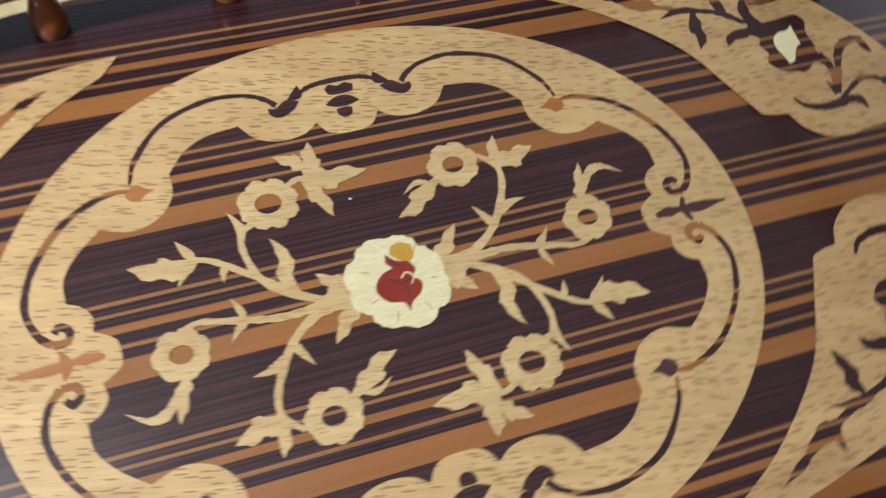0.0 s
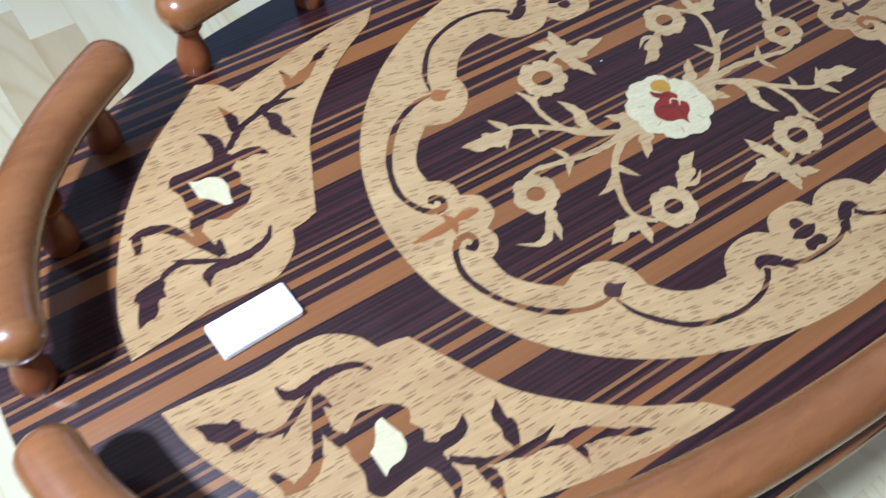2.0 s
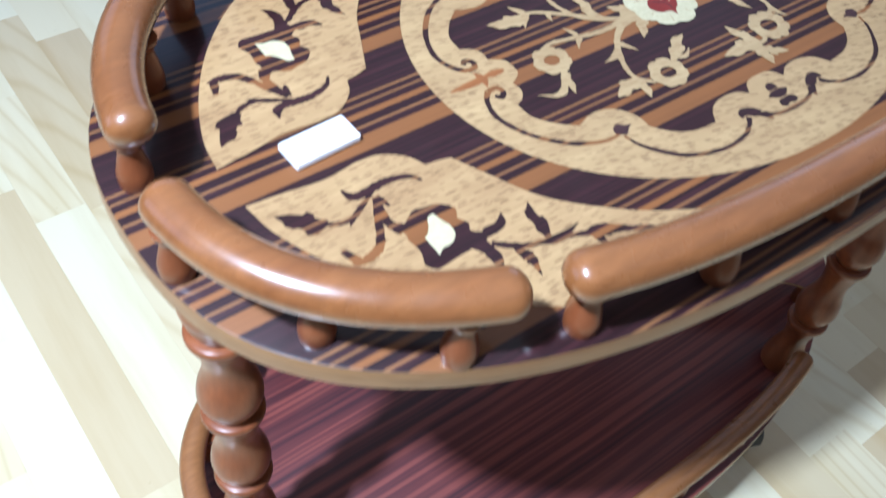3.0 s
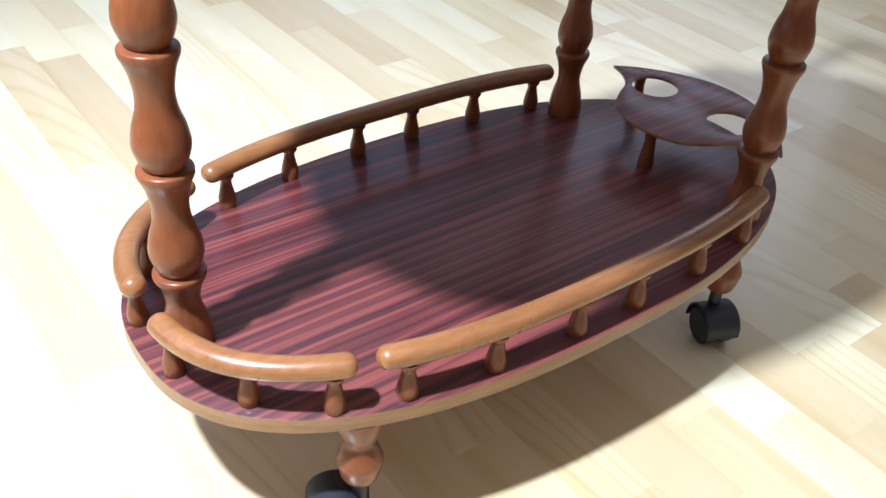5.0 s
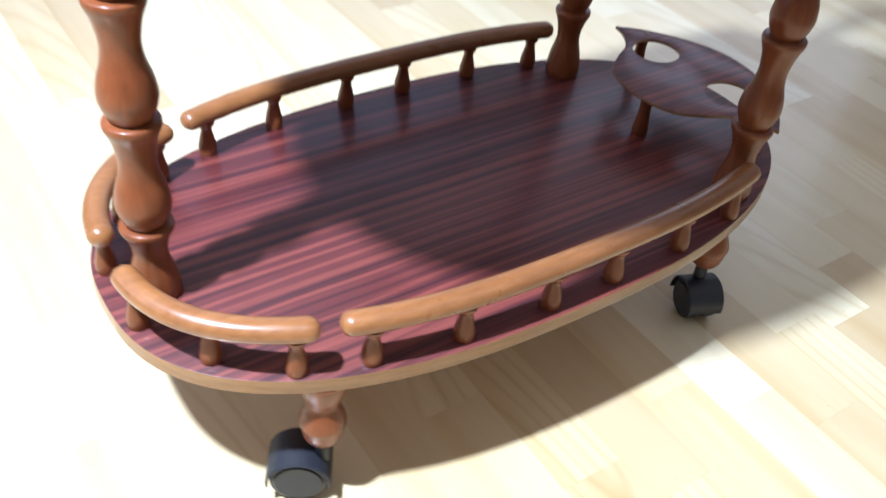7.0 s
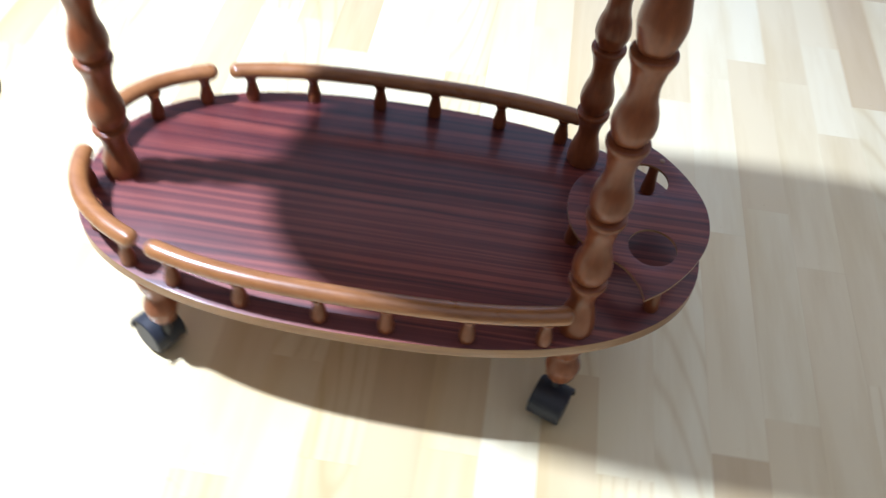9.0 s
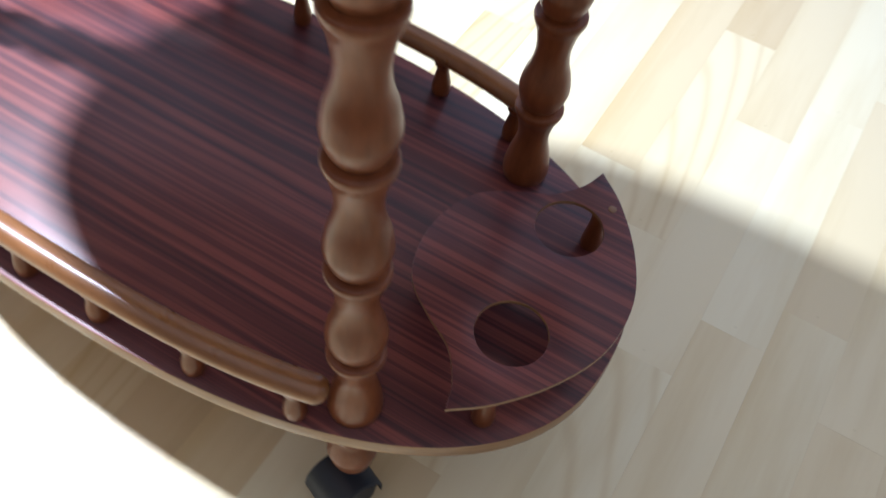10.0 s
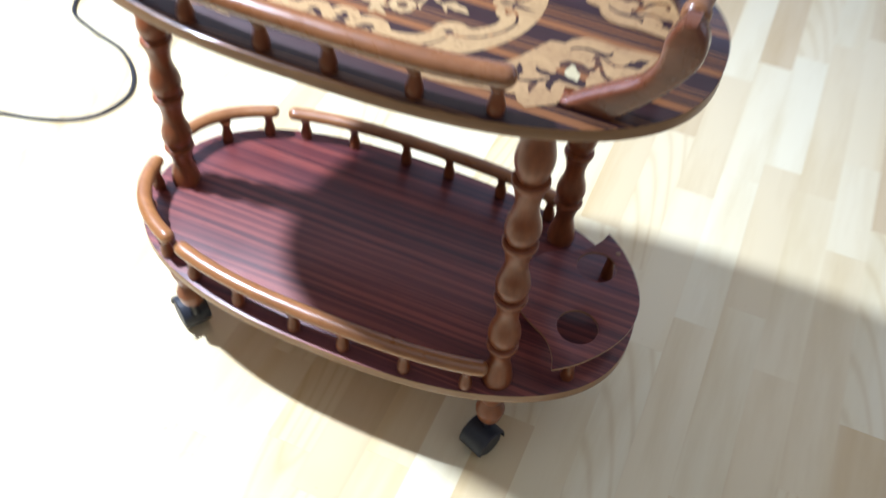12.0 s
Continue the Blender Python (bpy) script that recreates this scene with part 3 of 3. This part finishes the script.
# push handle over the end of the top tray
handle = part("handle", lathe([(0.0095, -0.108), (0.0125, -0.104), (0.0125, -0.098), (0.0095, -0.094), (0.0110, -0.070), (0.0130, -0.030), (0.0138, 0.0), (0.0130, 0.030), (0.0110, 0.070), (0.0095, 0.094), (0.0125, 0.098), (0.0125, 0.104), (0.0095, 0.108)], 24, "y"), RAIL, trolley, "brown wooden push handle with two curved arms")
handle.location = (0.326, 0, HIGH + 0.112)
for side in (-1, 1):
    front = smooth_line([(0.232, 0.0), (0.255, 0.018), (0.277, 0.034), (0.299, 0.051), (0.309, 0.074), (0.310, 0.098), (0.320, 0.121)], 5)
    back = smooth_line([(0.332, 0.121), (0.343, 0.104), (0.343, 0.080), (0.324, 0.046), (0.300, 0.017), (0.284, 0.0)], 5)
    ring = front + back
    bm = bmesh.new()
    levels = []
    for off, shrink in ((-0.0118, 0.0058), (-0.0112, 0.0034), (-0.0095, 0.0014), (-0.006, 0), (0.006, 0), (0.0095, 0.0014), (0.0112, 0.0034), (0.0118, 0.0058)):
        mid = sum((Vector(q) for q in ring), Vector((0, 0))) / len(ring)
        lev = []
        for i, q in enumerate(ring):
            t = (ring[(i + 1) % len(ring)] - ring[i - 1]).normalized()
            lev.append(bm.verts.new((q.x + t.y * shrink - 0.326, off, max(q.y - t.x * shrink, 0.0) - 0.112)))
        levels.append(lev)
    for lo, hi in zip(levels, levels[1:]):
        for i in range(len(ring)):
            bm.faces.new((lo[i - 1], lo[i], hi[i], hi[i - 1]))
    for lev in (levels[0], levels[-1]):
        bmesh.ops.triangle_fill(bm, use_beauty=True, edges=[bm.edges.get((lev[i - 1], lev[i])) for i in range(len(lev))])
    bmesh.ops.recalc_face_normals(bm, faces=bm.faces)
    arm = part("handle_arm", bm, ARM, handle, "curved brown wooden arm")
    arm.location = (0, side * 0.117, 0)


# ---- marquetry of the top tray ----
MM = 0.000953
layer = [0]
inlay_shift = [0.0]


def lay(name, bm, mat):
    """Lays a thin piece of veneer into the tray; each a hair above the one before."""
    layer[0] += 1
    ob = part(name, bm, mat, top_tray, "", False)
    ob.location = (inlay_shift[0], 0, 0.00015 + layer[0] * 0.000004)
    return ob


def place(points, turn=0, flip=(1, 1)):
    if turn:
        return [Vector((-4 - q[0], -q[1])) * MM for q in points]
    return [Vector((q[0] * flip[0], q[1] * flip[1])) * MM for q in points]


def stroke(points, widths, steps=7):
    """A band along a soft line, with its width given at even steps."""
    line = smooth_line(points, steps)
    bm = bmesh.new()
    pairs = []
    n = len(line)
    for i, q in enumerate(line):
        way = (line[min(i + 1, n - 1)] - line[max(i - 1, 0)]).normalized()
        u = i / (n - 1) * (len(widths) - 1)
        k = min(int(u), len(widths) - 2)
        w = (widths[k] + (widths[k + 1] - widths[k]) * (u - k)) * MM / 2
        w *= 1 + 0.13 * math.sin(q.x * 2600 + 1.7 * math.sin(q.y * 1900))        # the saw wanders a little
        side = Vector((-way.y, way.x)) * max(w, 0.00003)
        pairs.append((bm.verts.new((*(q + side), 0)), bm.verts.new((*(q - side), 0))))
    for (a, b), (c, d) in zip(pairs, pairs[1:]):
        f = bm.faces.new((a, b, d, c))
        f.normal_update()
        if f.normal.z < 0:
            f.normal_flip()
    return bm


def leaf_widths(w):
    return tuple(w * 0.8 * k for k in (0.3, 0.75, 1.0, 0.8, 0.42, 0.0))


def acanthus(points, w):
    """A leaf along a soft line, with forward teeth that differ on its two sides and a hooked tip."""
    line = smooth_line(points, 12)
    n = len(line) - 1

    def at_share(u, off):
        k = min(int(u * n), n - 1)
        q = line[k].lerp(line[k + 1], u * n - k)
        way = (line[k + 1] - line[k]).normalized()
        return q + Vector((-way.y, way.x)) * off * w * MM
    left = [(0.0, 0.13), (0.14, 0.26), (0.26, 0.50), (0.38, 0.52), (0.46, 0.36), (0.54, 0.32), (0.66, 0.42), (0.78, 0.40), (0.86, 0.20), (1.0, 0.04)]
    right = [(0.0, 0.13), (0.12, 0.20), (0.30, 0.30), (0.42, 0.48), (0.56, 0.50), (0.60, 0.30), (0.72, 0.24), (0.88, 0.12)]
    return filled([[at_share(u, v) for u, v in left] + [at_share(u, -v) for u, v in reversed(right)]])


def motif(*segments, flip=(1, 1)):
    """A flat shape inside soft lines that meet in points."""
    return filled([[Vector((q.x * flip[0], q.y * flip[1])) * MM for q in cusped(segments, 4)]])


def blossom(centre, r, petals, hole, turn=0.0, depth=0.10, seed=0):
    """A scalloped ring of petals round an eye."""
    rnd = random.Random(seed)
    out = []
    for i in range(petals * 8):
        t = 2 * math.pi * i / (petals * 8)
        q = r * (1 - depth + depth * 1.6 * abs(math.sin(petals * t / 2 + turn + 0.35 * math.sin(t + seed))) ** 0.6) * (1 + rnd.uniform(-0.03, 0.03) + 0.035 * math.sin(2 * t + seed))
        out.append(centre + Vector((math.cos(t), math.sin(t))) * q)
    loops = [out]
    if hole:
        loops.append([centre + Vector((math.cos(2 * math.pi * i / 20) * hole * 1.12, math.sin(2 * math.pi * i / 20) * hole * 0.92)) for i in range(20)])
    return filled(loops)


# the oval band: a plain outer edge and a scalloped inner one, alike in all four quarters
QUARTER = [
    [(128, 0), (129, 6), (134, 10), (138, 12)],
    [(138, 12), (137, 19), (141, 25), (147, 28)],
    [(147, 28), (146, 40), (138, 51), (127, 60)],
    [(127, 60), (113, 56), (100, 60), (92, 70), (91, 82)],
    [(91, 82), (82, 92), (70, 98), (54, 100)],
    [(54, 100), (47, 91), (36, 87), (24, 88), (16, 93)],
    [(16, 93), (12, 87), (7, 84.5), (0, 84)],
]


def mirrored(segments):
    """A full outline from its first quarter."""
    out = list(segments)
    out += [[(-x, y) for x, y in reversed(s)] for s in reversed(segments)]
    out += [[(-x, -y) for x, y in s] for s in segments]
    out += [[(x, -y) for x, y in reversed(s)] for s in reversed(segments)]
    return out


inner = [q * MM for q in cusped(mirrored(QUARTER), 6)]
outer = oval(183.5 * MM, 145 * MM, 2.06, 140)
lay("inlay_band", filled([outer, inner]), PALE_BAND)

# straps, knots and bows are cut through the band, so that the striped ground shows
for fx in (1, -1):
    for fy in (1, -1):
        f = (fx, fy)
        for line, w in (
            ([(110, 80), (105, 93), (89, 110), (66, 118), (48, 117), (38, 112.5), (33, 107.5)], (1.6, 2.8, 3.0, 2.8, 2.6, 2.8, 3.4)),
            ([(108, 77), (122, 77), (141, 68), (157, 50), (164, 31), (161, 17), (155, 10)], (1.6, 3.0, 3.2, 3.2, 3.2, 3.8)),
            ([(155, 10), (149, 10.5), (147.5, 15), (151, 18), (154, 15.5)], (3.8, 4.0, 3.6, 4.0, 3.0)),
            ([(23, 110.5), (15, 114.5), (8, 115.8), (0, 116)], (2.0, 2.8, 2.8, 3.2)),
        ):
            lay("inlay_strap", stroke(place(line, 0, f), w, 6), ZEBRANO)
        lay("inlay_hook", motif([(21, 107.5), (25, 103), (32, 100), (37, 102.5), (37.5, 106.5)], [(37.5, 106.5), (33, 106), (28, 109.5), (21, 107.5)], flip=f), ZEBRANO)
        lay("inlay_thorn", motif([(20, 117), (23, 114), (27, 109.5)], [(27, 109.5), (22, 108.5), (18.5, 111), (20, 117)], flip=f), ZEBRANO)
        lay("inlay_knot", motif([(99, 75), (103, 76.5), (107, 79.5), (111, 78)], [(111, 78), (113, 75), (111, 71.5), (107, 70.5), (104, 73), (99, 75)], flip=f), TAN if fy > 0 else DARK)
for fx, wood in ((1, DARK), (-1, TAN)):
    f = (fx, 1)
    lay("inlay_cross", stroke(place([(135, 0), (146, 0.6), (158, -0.4), (175, 0)], 0, f), (2.2, 5.0, 5.2, 2.8, 5.0, 5.4, 3.2, 1.2), 6), wood)
    lay("inlay_cross_bar", stroke(place([(153, -7), (151, 0), (153, 7)], 0, f), (1.0, 3.4, 5.0, 3.4, 1.0), 4), wood)
for fy in (1, -1):
    f = (1, fy)
    lay("inlay_bracket", motif([(-7, 111.5), (-4, 113.5), (0, 112.2), (4, 113.5), (8, 111.5)], [(8, 111.5), (6.5, 107.8), (0, 107), (-5.5, 107.8), (-7, 111.5)], flip=f), ZEBRANO)
    lay("inlay_lens", motif([(-9, 102), (-3, 105.8), (4, 105.6), (9, 101.5)], [(9, 101.5), (3, 99.6), (-4, 99.8), (-9, 102)], flip=f), ZEBRANO)
    lay("inlay_drop", motif([(-4, 98.6), (0, 98.9), (4, 98.4)], [(4, 98.4), (3, 94.2), (-1, 93), (-4, 95.4), (-4, 98.6)], flip=f), ZEBRANO)

# flower sprays: the same design turned about the middle
for turn in (0, 1):
    def at(*pts):
        return place(pts, turn)
    for line, w in (
        (((18, 3), (36, 5), (52, 16), (63, 34), (65, 47), (57, 56)), (7, 4.4, 4.0, 3.6, 3.2, 2.8)),
        (((28, 2), (54, 3), (75, -1), (91, -4), (103, 1)), (5, 3.6, 3.4, 3.0, 2.4)),
        (((32, 1), (54, -12), (62, -27), (62, -42), (52, -47)), (4.4, 3.6, 3.4, 3.2, 2.6)),
        (((44, -6), (64, -22), (80, -33), (94, -35)), (3.4, 3.2, 3.0, 2.6)),
        (((40, -58), (30, -64), (20, -62)), (3.4, 3.0, 3.0)),
    ):
        lay("inlay_stem", stroke(at(*line), w, 7), SPRAY)
    for line, w in (
        (((16, 2), (28, 1), (42, 3)), 13), (((18, 5), (26, 12), (34, 22)), 8), (((18, -2), (26, -7), (34, -14)), 8),
        (((53, 15), (50, 21), (45, 29)), 6), (((58, 21), (64, 26), (73, 27)), 5.5),
        (((66, 46), (66, 54), (69, 65)), 8), (((66, 48), (75, 50), (87, 54)), 11),
        (((34, 48), (24, 42), (18, 36), (8, 32)), 10), (((30, 46), (22, 48), (14, 43)), 4),
        (((68, 0), (73, 3), (78, 9)), 5), (((70, -1), (71, -5), (74, -12)), 5),
        (((100, 18), (103, 26), (107, 39)), 7), (((103, 22), (110, 32), (118, 34), (128, 28)), 6.5),
        (((43, -5), (47, -17), (45, -27), (50, -37)), 8), (((62, -38), (62, -46), (66, -55)), 6),
        (((72, -29), (74, -25), (75, -20)), 4.5), (((84, -34), (90, -30), (95, -23)), 6.5), (((85, -35), (88, -39), (92, -46)), 6.5), (((88, -34), (100, -33), (115, -38)), 12),
        (((27, -63), (22, -53), (18, -40)), 9), (((26, -63), (14, -61), (-5, -61)), 12), (((25, -64), (21, -72), (19, -83)), 10), (((24, -68), (29, -74), (38, -79)), 8),
    ):
        lay("inlay_leaf", acanthus(at(*line), w * 1.05) if w >= 7 else stroke(at(*line), leaf_widths(w), 7), SPRAY)
    for c, r, hole, k in (((43.5, 53.5), 12.6, 5.0, 7), ((100, 8.5), 12.2, 4.8, 7), ((46, -54.5), 13.6, 5.8, 8)):
        lay("inlay_blossom", blossom(at(c)[0], r * MM, k, hole * MM, 0.4, 0.10, k), SPRAY)

lay("inlay_rose", blossom(Vector((-2, 0)) * MM, 23.5 * MM, 8, 0, 0.2, 0.07, 3), CREAM)
lay("inlay_heart", motif([(-4, 14.5), (0, 10.5), (6, 8.6)], [(6, 8.6), (8, 4), (5.2, 0.5)], [(5.2, 0.5), (9, -3), (7, -8), (2, -11.5), (-0.5, -16)],
                         [(-0.5, -16), (-2.3, -11), (-9, -9), (-13, -3), (-11.5, 2), (-7.5, 5.5), (-2.5, 7)], [(-2.5, 7), (-4.9, 10.4), (-4, 14.5)]), RED)
lay("inlay_bud", motif([(-2, 14.2), (0, 18), (5, 19), (9.5, 16.5)], [(9.5, 16.5), (9.5, 11.5), (7, 8.4)], [(7, 8.4), (2, 10), (-2, 14.2)]), OCHRE)
for line in ([(-11, 2), (-5, 1.5), (0, -1.5), (5.2, 0.5)], [(0, -1.5), (1.5, -6), (0.5, -11)], [(-4, 14), (-1, 9), (4, 6.5)]):
    lay("inlay_fold", stroke(place(line), (0.3, 0.9, 0.9, 0.3), 5), DARK)
for line in ([(-18, 9), (-13, 7)], [(-17, -8), (-13, -6)], [(12, 17), (9.5, 12)], [(18, -3), (13, -2)], [(10, -18), (7, -13)], [(-8, -20), (-6, -14)]):
    lay("inlay_fold", stroke(place(line), (0.15, 0.45, 0.25), 4), TAN)
lay("inlay_scratch", stroke(place([(0, 1), (3, 3.4), (6, 0.6), (4, -3)]), (0.5, 0.9, 0.9, 0.5), 6), CREAM)

# corner panels
PANEL = [
    [(317, 15), (296, 17), (274, 20), (252, 18)],
    [(252, 18), (238, 20), (226, 29), (221, 39)],
    [(221, 39), (213, 40), (206, 42)],
    [(206, 42), (196, 62), (183, 87), (166, 106), (140, 127), (112, 143)],
    [(112, 143), (108, 147), (102, 154)],
    [(102, 154), (128, 152), (157, 147), (188, 140), (203, 136)],
    [(203, 136), (208, 145), (218, 151)],
    [(218, 151), (254, 125), (281, 97), (300, 68), (313, 38), (317, 15)],
]
for fx in (-1, 1):
    for fy in (-1, 1):
        f = (fx, fy)
        inlay_shift[0] = {(1, 1): 0.012}.get(f, 0.0)      # this panel lies a little further out
        outline = [Vector((q.x * fx, q.y * fy)) * MM for q in cusped(PANEL, 6)]
        lay("inlay_panel", filled([outline]), PALE)
        for line, w in (
            ([(224, 101), (217, 107), (209, 112), (198, 115), (180, 121), (160, 130), (146, 138)], (3.0, 4.2, 3.6, 3.2, 3.2, 2.8, 1.4)),
            ([(203, 114), (190, 117), (175, 114)], leaf_widths(7)),
            ([(178, 122), (166, 126), (150, 134)], leaf_widths(11)),
            ([(156, 132), (148, 136), (138, 141)], leaf_widths(6)),
            ([(231, 95), (228, 103), (231, 114)], leaf_widths(10)),
            ([(216, 110), (213, 119), (215, 131)], leaf_widths(9)),
            ([(176, 123), (173, 130), (174, 137)], leaf_widths(6)),
            ([(257, 70), (261, 63), (260, 54), (257, 44)], (8.0, 5.0, 4.6, 4.0)),
            ([(258, 44), (264, 56), (268, 65), (274, 73), (283, 76), (291, 76)], (1.5, 3.6, 4.6, 5.4, 5.0, 1.0)),
            ([(287, 76), (289, 70), (291, 65)], (5.5, 4.6, 3.0)),
            ([(229, 47), (234, 41), (244, 38), (253, 38), (263, 39), (268, 37), (270, 31)], (1.6, 3.2, 4.4, 5.4, 5.0, 5.4, 1.0)),
            ([(257, 44), (255.5, 49), (254, 53)], (4.6, 4.0, 1.5)),
            ([(256, 40), (267, 46), (275, 50), (284, 49), (291, 44)], (2.0, 3.2, 3.4, 3.0, 2.4)),
            ([(270, 47), (275, 51), (279, 54)], (2.4, 2.6, 0.4)),
        ):
            lay("inlay_tendril", stroke(place(line, 0, f), w, 6), ZEBRANO)
        lay("inlay_calyx", motif([(256, 100), (245, 99), (231, 98), (220, 94)], [(220, 94), (228, 89), (226, 84), (229, 78)], [(229, 78), (226, 72), (232, 65), (240, 63)],
                                 [(240, 63), (246, 62), (255, 67), (260, 65)], [(260, 65), (258, 74), (259, 77), (258, 86), (261, 94)], [(261, 94), (259, 98), (256, 100)], flip=f), ZEBRANO)
        lay("inlay_sepal", motif([(235, 98), (231, 105), (231, 113), (233, 119)], [(233, 119), (227, 115), (224, 108), (227, 97)], [(227, 97), (231, 96), (235, 98)], flip=f), ZEBRANO)
        lay("inlay_sepal", motif([(228, 98), (222, 91), (214, 91), (207, 87)], [(207, 87), (209, 94), (216, 97), (224, 97)], [(224, 97), (226, 99), (228, 98)], flip=f), ZEBRANO)
        lay("inlay_leaf", acanthus(place([(197, 115), (194, 107), (194, 98), (190, 89)], 0, f), 9), ZEBRANO)
        lay("inlay_leaf", acanthus(place([(287, 46), (294, 43), (300, 36), (308, 28)], 0, f), 14), ZEBRANO)
        lay("inlay_flower", motif([(251, 93), (247, 90.5), (241, 90), (236, 86), (235, 80)], [(235, 80), (237, 74), (238, 69)], [(238, 69), (242, 70), (245, 75)],
                                  [(245, 75), (248, 78.5), (251, 80)], [(251, 80), (251, 86), (251, 93)], flip=f), CREAM)


# ---- loose things ----
def rounded(w, h, r, n=5):
    out = []
    for cx, cy, a in ((w / 2 - r, h / 2 - r, 0), (-w / 2 + r, h / 2 - r, 90), (-w / 2 + r, -h / 2 + r, 180), (w / 2 - r, -h / 2 + r, 270)):
        for i in range(n + 1):
            t = radians(a + 90 * i / n)
            out.append(Vector((cx + r * math.cos(t), cy + r * math.sin(t))))
    return out


card = tagged(part("price_label", plate([rounded(0.0395, 0.0185, 0.0012)], 0.0042, 0.0040, 0.0005), [PAPER, PAPER], None, "blank white plastic price label lying on the trolley top"), category="label")
card.location = (-0.2495, 0.0025, HIGH + 0.0004)
card.rotation_euler = (0, 0, radians(2.5))

cable_line = smooth_line([(-1.10, 0.06, 0.0035), (-0.90, 0.09, 0.0035), (-0.75, 0.122, 0.0035), (-0.672, 0.168, 0.0035), (-0.648, 0.24, 0.0035), (-0.675, 0.30, 0.0035), (-0.74, 0.352, 0.0035), (-0.83, 0.38, 0.0035), (-0.905, 0.42, 0.0035), (-0.92, 0.52, 0.0035), (-0.80, 0.65, 0.0035), (-0.60, 0.77, 0.0035), (-0.45, 0.90, 0.0035), (-0.42, 1.20, 0.0035)], 10)
tagged(part("power_cable", tube([q + Vector((0.002, 0.006, 0.0005)) for q in cable_line], 0.0040, 10), CABLE, None, "thin black power cable lying in a loop on the floor"), category="cable")

# ---- floor strips ----
STRIP = 0.067
JOINT = {0: 0.121, 1: 0.196, 2: 0.255}      # end joints beside the trolley
rnd = random.Random(11)
near, far = [], []
for col in range(-50, 40):
    x0 = 0.346 + col * STRIP
    y = -ROOM + rnd.uniform(-0.4, 0.0)
    if col in JOINT:
        y = JOINT[col] - 10 * 0.36
    while y < ROOM:
        length = 0.36 if col in JOINT else rnd.choice((0.24, 0.30, 0.36, 0.42, 0.48))
        y0, y1 = max(y, -ROOM), min(y + length, ROOM)
        if y1 - y0 > 0.02 and x0 > -ROOM and x0 + STRIP < ROOM:
            inside = -0.75 < x0 < 0.95 and -0.50 < y0 < 1.05
            (near if inside else far).append((x0, y0, y1))
        y += length


def strip_faces(bm, x0, y0, x1, y1):
    g, e = 0.00003, 0.00006
    low = [bm.verts.new(q) for q in ((x0 + g, y0 + g, -0.010), (x1 - g, y0 + g, -0.010), (x1 - g, y1 - g, -0.010), (x0 + g, y1 - g, -0.010))]
    mid = [bm.verts.new((v.co.x, v.co.y, -e)) for v in low]
    top = [bm.verts.new(q) for q in ((x0 + g + e, y0 + g + e, 0), (x1 - g - e, y0 + g + e, 0), (x1 - g - e, y1 - g - e, 0), (x0 + g + e, y1 - g - e, 0))]
    for a, b in ((low, mid), (mid, top)):
        for i in range(4):
            bm.faces.new((a[i - 1], a[i], b[i], b[i - 1]))
    bm.faces.new(top)


shapes = {}
for x0, y0, y1 in near[:300]:
    size = round(y1 - y0, 4)
    if size not in shapes:
        bm = bmesh.new()
        strip_faces(bm, 0, 0, STRIP, y1 - y0)
        ob = part("plank", bm, FLOOR, floor, "", False)
        shapes[size] = ob.data
    else:
        ob = new("plank", shapes[size])
        ob.parent = floor
    ob.location = (x0, y0, 0)
bm = bmesh.new()
for x0, y0, y1 in near[300:] + far:
    strip_faces(bm, x0, y0, x0 + STRIP, y1)
tagged(part("plank_field", bm, FLOOR, floor, "pale maple parquet strips", False), kind="stuff")
